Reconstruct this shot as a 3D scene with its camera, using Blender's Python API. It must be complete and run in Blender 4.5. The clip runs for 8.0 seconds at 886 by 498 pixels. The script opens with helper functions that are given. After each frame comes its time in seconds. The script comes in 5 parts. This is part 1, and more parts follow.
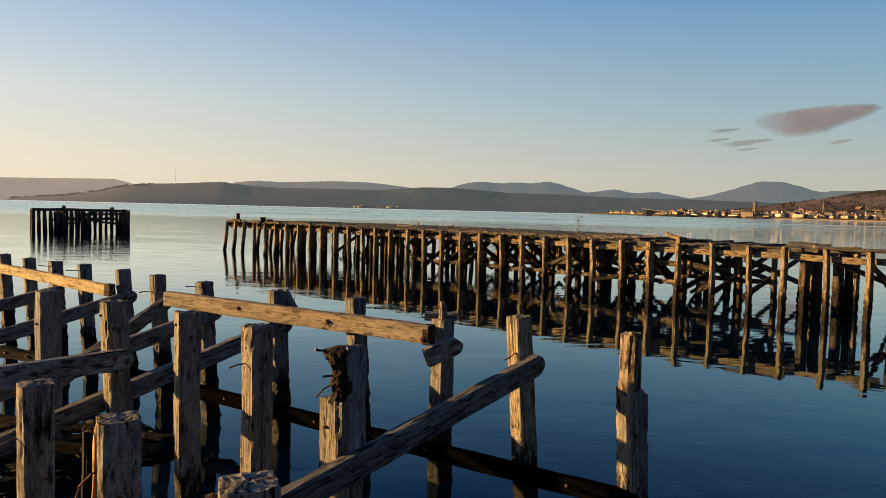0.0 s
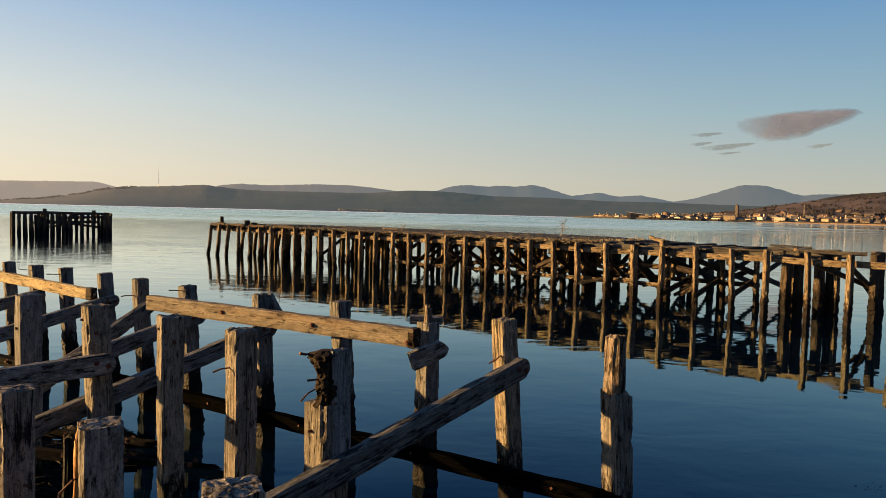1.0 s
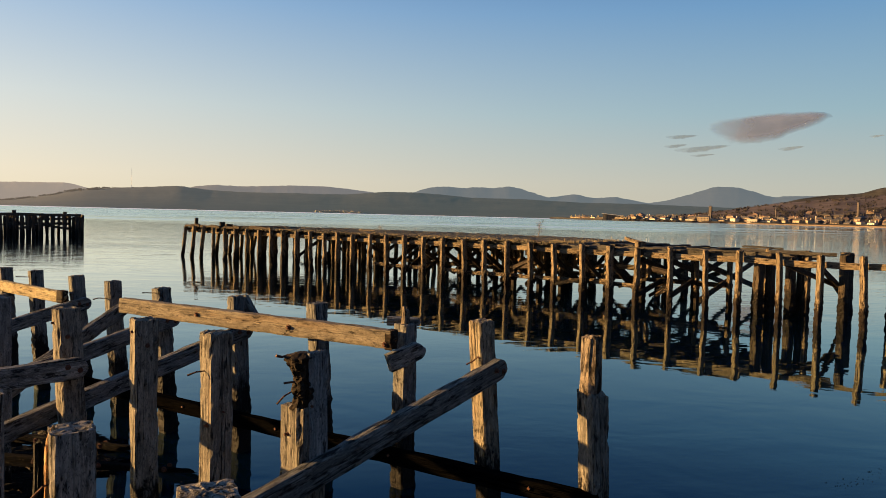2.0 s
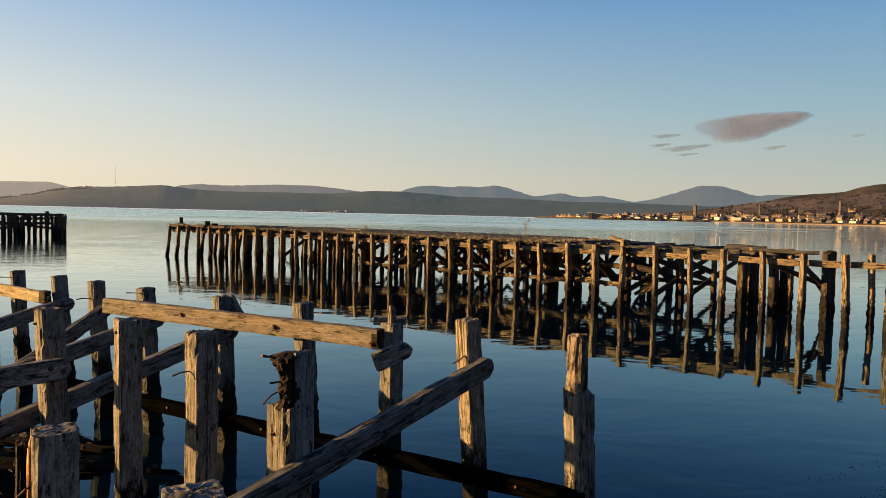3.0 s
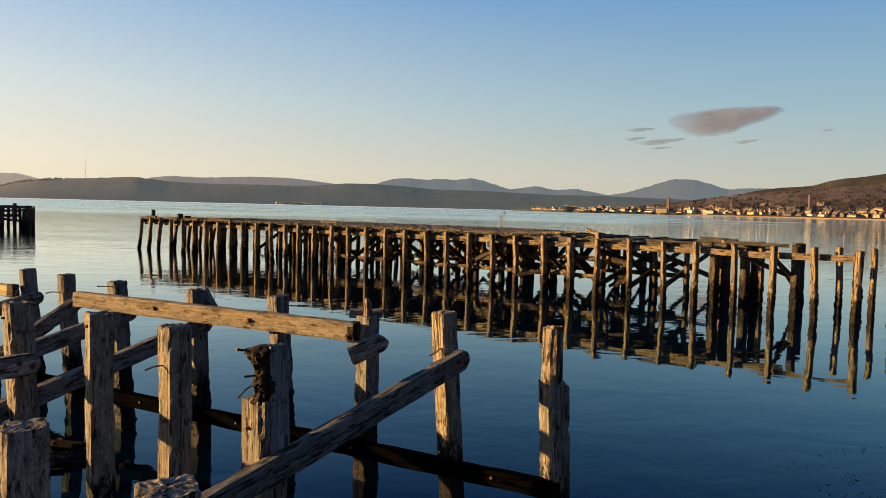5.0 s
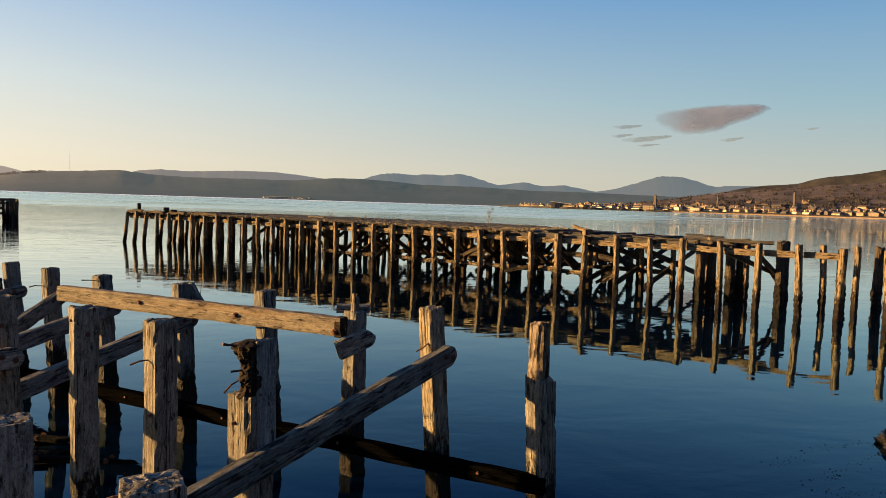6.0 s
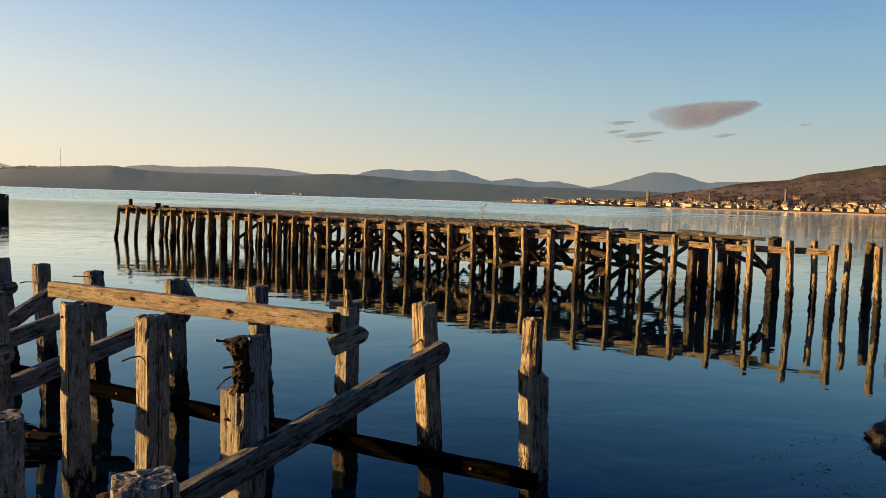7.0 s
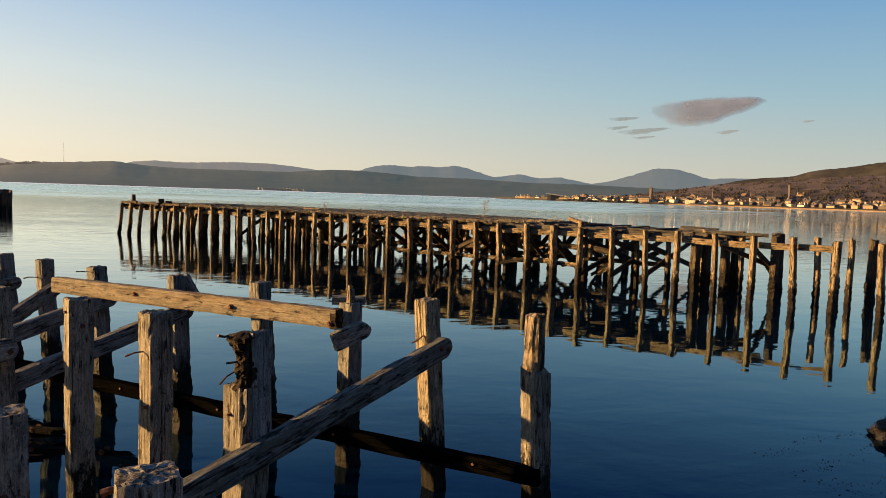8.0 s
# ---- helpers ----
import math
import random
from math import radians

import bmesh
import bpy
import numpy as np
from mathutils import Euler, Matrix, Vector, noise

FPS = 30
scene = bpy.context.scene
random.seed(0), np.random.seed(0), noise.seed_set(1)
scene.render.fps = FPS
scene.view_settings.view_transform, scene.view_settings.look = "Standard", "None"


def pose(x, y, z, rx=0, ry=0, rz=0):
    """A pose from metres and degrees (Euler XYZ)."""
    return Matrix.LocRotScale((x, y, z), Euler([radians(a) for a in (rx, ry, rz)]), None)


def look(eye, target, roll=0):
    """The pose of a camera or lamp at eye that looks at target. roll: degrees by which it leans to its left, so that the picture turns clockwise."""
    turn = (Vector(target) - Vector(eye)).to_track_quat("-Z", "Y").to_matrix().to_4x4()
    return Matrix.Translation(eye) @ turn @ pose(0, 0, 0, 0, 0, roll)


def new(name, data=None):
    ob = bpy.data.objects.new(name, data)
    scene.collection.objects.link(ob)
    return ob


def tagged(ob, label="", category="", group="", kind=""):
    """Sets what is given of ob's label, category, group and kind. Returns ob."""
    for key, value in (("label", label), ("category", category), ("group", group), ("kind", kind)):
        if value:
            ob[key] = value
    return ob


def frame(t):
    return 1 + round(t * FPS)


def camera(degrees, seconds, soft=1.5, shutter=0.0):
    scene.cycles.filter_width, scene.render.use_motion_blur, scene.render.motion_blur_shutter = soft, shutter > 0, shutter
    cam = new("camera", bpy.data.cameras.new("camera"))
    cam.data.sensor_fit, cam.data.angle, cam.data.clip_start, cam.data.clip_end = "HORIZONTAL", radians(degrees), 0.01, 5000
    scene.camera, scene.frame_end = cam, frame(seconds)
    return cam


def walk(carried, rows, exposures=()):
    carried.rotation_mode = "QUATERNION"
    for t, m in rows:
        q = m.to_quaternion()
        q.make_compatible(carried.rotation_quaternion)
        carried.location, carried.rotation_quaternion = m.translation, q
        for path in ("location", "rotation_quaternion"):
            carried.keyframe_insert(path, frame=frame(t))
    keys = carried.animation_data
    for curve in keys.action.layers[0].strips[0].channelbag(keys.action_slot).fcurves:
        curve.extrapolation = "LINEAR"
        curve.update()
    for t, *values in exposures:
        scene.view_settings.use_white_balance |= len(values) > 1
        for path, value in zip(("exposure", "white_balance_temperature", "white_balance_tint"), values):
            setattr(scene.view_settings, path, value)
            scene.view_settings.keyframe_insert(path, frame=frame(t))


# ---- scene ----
import mathutils.bvhtree

cam = camera(64.25, 8.0, soft=0.3)
EYE_Z = 4.0


def turned(yaw, pitch, roll):
    """The handheld camera's pose: it only turns where it stands, above the quay."""
    return pose(0, 0, EYE_Z, 90 + pitch, 0, yaw) @ pose(0, 0, 0, 0, 0, roll)


walk(cam, [
    (0.0, turned(0.000, -3.237, 1.383)), (0.5, turned(-0.295, -3.178, 1.402)),
    (1.0, turned(-1.197, -2.949, 1.397)), (1.5, turned(-2.233, -2.793, 1.414)),
    (3.0, turned(-4.152, -2.840, 1.323)), (3.5, turned(-4.616, -2.924, 1.324)),
    (4.0, turned(-5.117, -3.047, 1.331)), (4.5, turned(-5.598, -3.215, 1.304)),
    (6.0, turned(-7.122, -3.720, 1.796)), (6.5, turned(-7.509, -3.897, 1.840)),
    (7.0, turned(-7.707, -4.040, 1.826)), (7.5, turned(-7.607, -4.189, 1.855)),
    (8.0, turned(-7.499, -4.364, 1.908)),
], exposures=[(0.0, 2.04), (3.0, 2.09), (4.5, 2.14), (6.0, 2.18), (8.0, 2.20)])

# ---- world and sun ----
SUN_AZ, SUN_EL = -84.8, 7.0          # degrees clockwise from +y, degrees above the horizon
world = bpy.data.worlds.new("sky")
scene.world = world
world.use_nodes = True
wt = world.node_tree
sky = wt.nodes.new("ShaderNodeTexSky")
sky.sky_type = 'NISHITA'
sky.sun_disc = False
sky.sun_elevation, sky.sun_rotation = radians(SUN_EL), radians(SUN_AZ)
sky.altitude, sky.air_density, sky.dust_density, sky.ozone_density = 0, 1.0, 1.0, 2.5


def world_node(kind, *links, **props):
    n = wt.nodes.new("ShaderNode" + kind)
    for key, value in props.items():
        if key == "op":
            n.operation = value
    for i, v in enumerate(links):
        if isinstance(v, bpy.types.NodeSocket):
            wt.links.new(v, n.inputs[i])
        elif v is not None:
            n.inputs[i].default_value = v
    return n


def world_ramp(fac, stops):
    n = world_node("ValToRGB", fac)
    while len(n.color_ramp.elements) < len(stops):
        n.color_ramp.elements.new(0.5)
    for e, (pos, c) in zip(n.color_ramp.elements, stops):
        e.position, e.color = pos, (*c, 1)
    return n.outputs[0]


# evening haze over the clear sky: warm and bright near the horizon and towards the sun, blue above
way = world_node("TexCoord").outputs["Generated"]
axes = world_node("SeparateXYZ", way)
up = world_node("Math", axes.outputs[2], 0.0, op='MAXIMUM').outputs[0]
flat = Vector((math.sin(radians(SUN_AZ)), math.cos(radians(SUN_AZ)), 0))
sunward = world_node("VectorMath", way, tuple(flat), op='DOT_PRODUCT').outputs["Value"]
half = world_node("Math", world_node("Math", sunward, 1.0, op='ADD').outputs[0], 0.5, op='MULTIPLY').outputs[0]
glow = world_node("Math", half, 2.0, op='POWER').outputs[0]
away = world_ramp(up, ((0.0, (0.50, 0.475, 0.39)), (0.045, (0.46, 0.475, 0.425)), (0.14, (0.265, 0.42, 0.49)), (0.27, (0.125, 0.295, 0.515)), (0.40, (0.016, 0.108, 0.37)), (0.58, (0.075, 0.185, 0.43)), (1.0, (0.09, 0.19, 0.42))))
near_sun = world_ramp(up, ((0.0, (0.62, 0.46, 0.25)), (0.045, (0.68, 0.50, 0.30)), (0.14, (0.70, 0.50, 0.34)), (0.27, (0.36, 0.34, 0.32)), (0.38, (0.11, 0.18, 0.25)), (0.7, (0.03, 0.06, 0.11)), (1.0, (0.05, 0.07, 0.09))))
lit = world_node("VectorMath", near_sun, None, op='SCALE')
wt.links.new(glow, lit.inputs["Scale"])
# the side away from the sun is dimmer and bluer
facing = world_ramp(half, ((0.0, (0.42, 0.56, 0.82)), (0.19, (1.0, 1.0, 1.0))))
away = world_node("VectorMath", away, facing, op='MULTIPLY').outputs[0]
haze = world_node("VectorMath", away, lit.outputs[0], op='ADD').outputs[0]
clear = world_node("VectorMath", sky.outputs[0], None, op='SCALE')
clear.inputs["Scale"].default_value = 0.26
share = world_ramp(up, ((0.0, (0.95,) * 3), (0.2, (0.9,) * 3), (0.5, (0.92,) * 3), (1.0, (0.85,) * 3)))
blend = wt.nodes.new("ShaderNodeMix")
blend.data_type = 'RGBA'
wt.links.new(share, blend.inputs[0])
wt.links.new(clear.outputs[0], blend.inputs[6])
wt.links.new(haze, blend.inputs[7])
wt.links.new(blend.outputs[2], wt.nodes["Background"].inputs[0])
wt.nodes["Background"].inputs[1].default_value = 0.24

sun_data = bpy.data.lights.new("sun", 'SUN')
sun_data.energy, sun_data.angle, sun_data.color = 5.0, radians(0.5), (1.0, 0.58, 0.215)
sun = new("sun", sun_data)
to_sun = Vector((math.sin(radians(SUN_AZ)) * math.cos(radians(SUN_EL)),
                 math.cos(radians(SUN_AZ)) * math.cos(radians(SUN_EL)), math.sin(radians(SUN_EL))))
sun.matrix_world = look(to_sun * 300, (0, 0, 0))


# ---- materials ----
class Nodes:
    """A small wrapper that keeps node code short."""

    def __init__(self, name):
        self.mat = bpy.data.materials.new(name)
        self.mat.use_nodes = True
        self.tree = self.mat.node_tree
        self.bsdf = self.tree.nodes["Principled BSDF"]
        self.out = self.tree.nodes["Material Output"]

    def add(self, kind, **inputs):
        n = self.tree.nodes.new("ShaderNode" + kind)
        for k, v in inputs.items():
            self.set(n, k.replace("_", " "), v)
        return n

    def set(self, n, key, v):
        sock = n.inputs[int(key[1:])] if key[0] == "i" and key[1:].isdigit() else n.inputs[key]
        if isinstance(v, bpy.types.NodeSocket):
            self.tree.links.new(v, sock)
        else:
            sock.default_value = v

    def noise(self, vec, scale, detail=4, rough=0.6, distort=0.0):
        n = self.add("TexNoise", Vector=vec, Scale=scale, Detail=detail, Roughness=rough, Distortion=distort)
        return n.outputs["Fac"]

    def ramp(self, fac, *stops):
        n = self.add("ValToRGB", Fac=fac)
        cr = n.color_ramp
        while len(cr.elements) < len(stops):
            cr.elements.new(0.5)
        for e, (p, c) in zip(cr.elements, stops):
            e.position = p
            e.color = (*c, 1) if len(c) == 3 else c
        return n.outputs["Color"]

    def grey(self, fac, a, b):
        n = self.add("MapRange", Value=fac)
        n.inputs["From Min"].default_value, n.inputs["From Max"].default_value = a, b
        return n.outputs["Result"]

    def mix(self, fac, a, b, blend='MIX'):
        n = self.tree.nodes.new("ShaderNodeMix")
        n.data_type, n.blend_type = 'RGBA', blend
        self.set(n, "i0", fac)
        self.set(n, "i6", a if isinstance(a, bpy.types.NodeSocket) else (*a, 1))
        self.set(n, "i7", b if isinstance(b, bpy.types.NodeSocket) else (*b, 1))
        return n.outputs[2]

    def math(self, op, a, b=0.0):
        n = self.tree.nodes.new("ShaderNodeMath")
        n.operation = op
        self.set(n, "i0", a)
        self.set(n, "i1", b)
        return n.outputs[0]

    def scaled(self, vec, sx, sy, sz, offset=None):
        n = self.tree.nodes.new("ShaderNodeMapping")
        self.set(n, "Vector", vec)
        n.inputs["Scale"].default_value = (sx, sy, sz)
        if offset is not None:
            self.set(n, "Location", offset)
        return n.outputs[0]

    def bump(self, height, strength, distance, before=None):
        n = self.add("Bump", Height=height, Strength=strength, Distance=distance)
        if before is not None:
            self.set(n, "Normal", before)
        return n.outputs[0]

    def finish(self, color, rough, normal=None, metal=0.0, spec=0.3):
        for k, v in (("Base Color", color), ("Roughness", rough), ("Metallic", metal), ("Specular IOR Level", spec)):
            if k == "Base Color" and not isinstance(v, bpy.types.NodeSocket):
                v = (*v, 1)
            self.set(self.bsdf, k, v)
        if normal is not None:
            self.set(self.bsdf, "Normal", normal)
        return self.mat


def object_vec(n):
    """Object coordinates, shifted by each object's random number so that no two timbers are alike."""
    co = n.add("TexCoord").outputs["Object"]
    rnd = n.add("ObjectInfo").outputs["Random"]
    comb = n.add("CombineXYZ", X=n.math('MULTIPLY', rnd, 37.0), Y=n.math('MULTIPLY', rnd, 91.0), Z=n.math('MULTIPLY', rnd, 53.0))
    return n.scaled(co, 1, 1, 1, comb.outputs[0]), rnd


def wood(name, dark, mid, light, tide=1.0, wet=(0.004, 0.0035, 0.003), grain=1.0, pitted=0.38, spec=0.08, split=0.95, fray=2.8):
    """Sea-worn timber: grain and long splits along local z, rain streaks, knots, a black weeded zone near the water."""
    n = Nodes(name)
    vec, rnd = object_vec(n)
    fine = n.noise(n.scaled(vec, 42, 42, 4.5), grain, 8, 0.74, 0.4)
    broad = n.noise(n.scaled(vec, 7, 7, 0.9), grain, 4, 0.6)
    blotch = n.noise(n.scaled(vec, 1, 1, 0.5), 9, 7, 0.74)
    speck = n.noise(n.scaled(vec, 1, 1, 0.45), 72, 4, 0.75)
    check = n.noise(n.scaled(vec, 13, 13, 0.32), grain, 4, 0.55, 0.35)
    where = n.noise(n.scaled(vec, 4, 4, 0.6), grain, 2, 0.5)
    fleck = n.noise(n.scaled(vec, 1, 1, 0.5), 42, 4, 0.7)
    pit = n.noise(n.scaled(vec, 1, 1, 0.22), 15, 5, 0.72)
    deep = tuple(c * 0.22 for c in dark)
    col = n.ramp(fine, (0.20, dark), (0.46, mid), (0.80, light))
    col = n.mix(n.math('MULTIPLY', n.grey(blotch, 0.50, 0.64), 0.66), col, dark)
    col = n.mix(n.grey(broad, 0.46, 0.62), col, n.mix(0.42, col, dark))
    col = n.mix(n.math('MULTIPLY', rnd, 0.4), col, n.mix(0.6, col, dark))
    stain = n.mix(1.0, col, (1.0, 0.72, 0.46), 'MULTIPLY')
    col = n.mix(n.math('MULTIPLY', n.grey(n.noise(n.scaled(vec, 3, 3, 0.7), 1.0, 5, 0.65), 0.54, 0.68), 0.35), col, stain)
    col = n.mix(n.math('MULTIPLY', n.grey(fleck, 0.60, 0.72), 0.4), col, tuple(min(1, c * 1.5) for c in light))
    col = n.mix(n.math('MULTIPLY', n.grey(speck, 0.46, 0.35), 0.8), col, deep)
    gap = n.math('ABSOLUTE', n.math('SUBTRACT', check, 0.5))
    crack = n.math('MULTIPLY', n.grey(gap, 0.020, 0.006), n.grey(where, 0.46, 0.53))
    col = n.mix(n.math('MULTIPLY', crack, split), col, deep)
    hole = n.grey(pit, pitted, pitted - 0.06)
    col = n.mix(n.math('MULTIPLY', hole, 0.9), col, deep)
    height = n.add("SeparateXYZ", Vector=n.add("NewGeometry").outputs["Position"]).outputs["Z"]
    weed = n.noise(n.scaled(vec, 12, 12, 5), 1.0, 5, 0.78)
    line = n.math('ADD', height, n.math('MULTIPLY', n.math('SUBTRACT', weed, 0.5), -fray))
    wetness = n.grey(line, tide, tide - 0.25)
    shell = n.mix(n.grey(speck, 0.46, 0.62), wet, tuple(c * 2.6 for c in wet))
    col = n.mix(wetness, col, shell)
    rough = n.mix(wetness, (0.85, 0.85, 0.85), (0.6, 0.6, 0.6))
    b = n.bump(n.math('ADD', fine, n.math('MULTIPLY', speck, 0.4)), 0.30, 0.007, None)
    b = n.bump(n.math('SUBTRACT', 1.0, crack), 0.9 * split, 0.018, b)
    b = n.bump(n.math('SUBTRACT', 1.0, hole), 0.7, 0.02, b)
    b = n.bump(n.math('MULTIPLY', weed, wetness), 0.8, 0.05, b)
    return n.finish(col, rough, b, spec=spec)


M_PILE = wood("weathered_pile_timber", (0.035, 0.0345, 0.033), (0.137, 0.137, 0.130), (0.31, 0.308, 0.29), 0.68, pitted=0.42)
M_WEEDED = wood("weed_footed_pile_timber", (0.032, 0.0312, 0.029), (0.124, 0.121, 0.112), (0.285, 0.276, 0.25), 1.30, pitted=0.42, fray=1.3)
M_GREY = wood("grey_cracked_pile_timber", (0.026, 0.024, 0.021), (0.138, 0.128, 0.112), (0.36, 0.332, 0.29), 0.3, pitted=0.46)
# darker copy of the brace timber, with the left braces' shade in its colour
M_SHADED = wood("shade_dark_brace_timber", (0.028, 0.028, 0.027), (0.116, 0.116, 0.111), (0.29, 0.289, 0.275), 0.3, pitted=0.45)
M_RUSSET = wood("russet_pile_timber", (0.034, 0.031, 0.026), (0.148, 0.133, 0.107), (0.325, 0.291, 0.235), 0.80, pitted=0.43)
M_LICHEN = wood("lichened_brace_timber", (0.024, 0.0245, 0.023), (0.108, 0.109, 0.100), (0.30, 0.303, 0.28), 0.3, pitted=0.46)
M_PALE = wood("pale_pile_timber", (0.040, 0.034, 0.025), (0.182, 0.156, 0.112), (0.38, 0.33, 0.24), 0.92, pitted=0.42)
M_YELLOW = wood("yellowed_beam_timber", (0.08, 0.062, 0.036), (0.30, 0.25, 0.145), (0.48, 0.415, 0.26), 0.0, pitted=0.42, split=0.5)
M_ROTTED = wood("rotted_pile_timber", (0.030, 0.024, 0.018), (0.175, 0.140, 0.102), (0.39, 0.33, 0.25), 0.2, pitted=0.49)
M_BEAM = wood("sawn_beam_timber", (0.055, 0.046, 0.035), (0.158, 0.135, 0.099), (0.285, 0.250, 0.190), 0.0, pitted=0.42, split=0.47)
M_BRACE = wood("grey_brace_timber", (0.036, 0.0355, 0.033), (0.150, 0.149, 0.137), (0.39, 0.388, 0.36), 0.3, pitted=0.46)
# blackened timber: shade low among the piles is painted into it
M_WALER = wood("shade_black_timber", (0.0025, 0.0025, 0.0026), (0.0065, 0.0062, 0.0060), (0.020, 0.0185, 0.0170), 0.2, wet=(0.0024, 0.0024, 0.0026), spec=0.02)
# split orange wood; a sunlit edge's brightness is put into its colour
M_SUNSPLIT = wood("sunlit_split_timber", (0.12, 0.06, 0.026), (0.42, 0.25, 0.105), (0.60, 0.39, 0.18), 0.0, split=0.6)
# the long waler's shade is put into this near-black colour
M_WALERSHADE = wood("shade_black_waler_timber", (0.0010, 0.0010, 0.0010), (0.0018, 0.00175, 0.0017), (0.0060, 0.0056, 0.0050), -0.4, wet=(0.0018, 0.0018, 0.0018), spec=0.0)
M_CHAR = wood("rotten_black_timber", (0.004, 0.003, 0.002), (0.019, 0.013, 0.0085), (0.065, 0.042, 0.026), 0.2)
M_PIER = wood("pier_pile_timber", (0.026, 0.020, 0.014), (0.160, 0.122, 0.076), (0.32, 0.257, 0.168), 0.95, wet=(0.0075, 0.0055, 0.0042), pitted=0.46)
# pier timber darkened: shade beneath the deck is put into its colour
M_PIERDARK = wood("pier_shade_timber", (0.009, 0.0075, 0.006), (0.048, 0.037, 0.026), (0.125, 0.10, 0.07), 1.1)
M_PLANK = wood("pier_deck_timber", (0.014, 0.013, 0.012), (0.058, 0.054, 0.047), (0.14, 0.130, 0.11), 0.2)
M_DOLPHIN = wood("dolphin_timber", (0.016, 0.014, 0.012), (0.050, 0.040, 0.031), (0.10, 0.082, 0.064), 1.2)


def iron_material():
    n = Nodes("rusted_iron")
    vec, rnd = object_vec(n)
    f = n.noise(vec, 60, 5, 0.7)
    col = n.ramp(f, (0.3, (0.02, 0.012, 0.009)), (0.55, (0.09, 0.035, 0.018)), (0.75, (0.20, 0.075, 0.03)))
    return n.finish(col, 0.8, n.bump(f, 0.6, 0.004), metal=0.3)


def water_material():
    """Calm near the quay; wind-ruffled further out, with smooth slicks lying in long streaks; reflections tinted by
    distance.
    """
    n = Nodes("calm_sea_water")
    pos = n.add("NewGeometry").outputs["Position"]
    reach = n.add("VectorMath", i0=pos)
    reach.operation = 'LENGTH'
    far = reach.outputs["Value"]
    swell = n.noise(n.scaled(pos, 0.30, 0.45, 1), 1.0, 3, 0.5, 0.4)
    ripple = n.noise(n.scaled(pos, 1.6, 2.6, 1), 1.0, 3, 0.55, 0.3)
    slick = n.noise(n.scaled(pos, 0.004, 0.016, 1), 1.0, 4, 0.55, 0.5)
    patch = n.noise(n.scaled(pos, 0.05, 0.11, 1), 1.0, 3, 0.5)
    out = n.grey(far, 125.0, 300.0)
    east = n.math('DIVIDE', n.add("SeparateXYZ", Vector=pos).outputs["X"], far)
    lee = n.grey(east, 0.50, 0.30)        # still water under the town's shore
    out = n.math('MULTIPLY', out, n.math('ADD', 0.34, n.math('MULTIPLY', lee, 0.66)))
    ruffle = n.math('MULTIPLY', out, n.grey(slick, 0.40, 0.56))
    b = n.bump(swell, 0.06, 0.30)
    amount = n.math('ADD', n.math('MULTIPLY', n.grey(patch, 0.38, 0.66), 0.9), 0.12)
    amount = n.math('MULTIPLY', amount, n.math('ADD', 0.4, n.math('MULTIPLY', n.grey(far, 24.0, 75.0), 3.2)))
    b = n.bump(n.math('MULTIPLY', ripple, amount), 0.12, 0.05, b)
    tooth = n.noise(n.scaled(pos, 2.2, 6.5, 1), 1.0, 3, 0.6)
    b = n.bump(n.math('MULTIPLY', tooth, n.grey(far, 24.0, 13.0)), 0.045, 0.02, b)
    rough = n.math('ADD', 0.006, n.math('ADD', n.math('MULTIPLY', out, 0.06), n.math('MULTIPLY', ruffle, 0.11)))
    breeze = n.math('MULTIPLY', n.grey(far, 110.0, 420.0), lee)
    rough = n.math('ADD', rough, n.math('MULTIPLY', breeze, 0.05))
    airs = n.noise(n.scaled(pos, 0.0045, 0.028, 1), 1.0, 4, 0.6, 0.6)     # cat's-paws on the sheltered water
    rough = n.math('ADD', rough, n.math('MULTIPLY', n.math('MULTIPLY', n.grey(airs, 0.46, 0.60), n.grey(far, 160.0, 320.0)), 0.12))
    stripe = n.noise(n.scaled(pos, 0.10, 1.1, 1), 1.0, 3, 0.55, 0.4)
    b = n.bump(n.math('MULTIPLY', stripe, n.math('MULTIPLY', n.grey(far, 28.0, 70.0), n.grey(far, 400.0, 150.0))), 0.32, 0.10, b)
    # tint painted onto the reflections, bluer near and in the breeze
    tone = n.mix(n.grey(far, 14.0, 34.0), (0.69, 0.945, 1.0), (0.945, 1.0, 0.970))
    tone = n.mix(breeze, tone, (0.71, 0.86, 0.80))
    strip = n.grey(far, 1600.0, 2000.0)          # strip under the far shore: bright sheen put into the reflection colour
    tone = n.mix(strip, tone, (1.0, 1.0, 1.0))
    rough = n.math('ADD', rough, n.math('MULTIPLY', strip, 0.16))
    sheen = n.add("BsdfGlossy", Color=tone, Roughness=rough, Normal=b)
    deep = n.add("BsdfDiffuse", Color=(0.0003, 0.0030, 0.0090, 1))
    glance = n.add("Fresnel", IOR=1.36, Normal=b).outputs[0]
    # reflections strengthened with distance, beyond plain Fresnel
    gain = n.math('ADD', 0.96, n.math('MULTIPLY', n.grey(far, 9.0, 24.0), 0.46))
    cover = n.math('MINIMUM', n.math('MULTIPLY', glance, gain), 0.97)
    surf = n.add("MixShader", i0=cover, i1=deep.outputs[0], i2=sheen.outputs[0])
    n.tree.links.new(surf.outputs[0], n.out.inputs["Surface"])
    n.tree.nodes.remove(n.bsdf)
    return n.mat


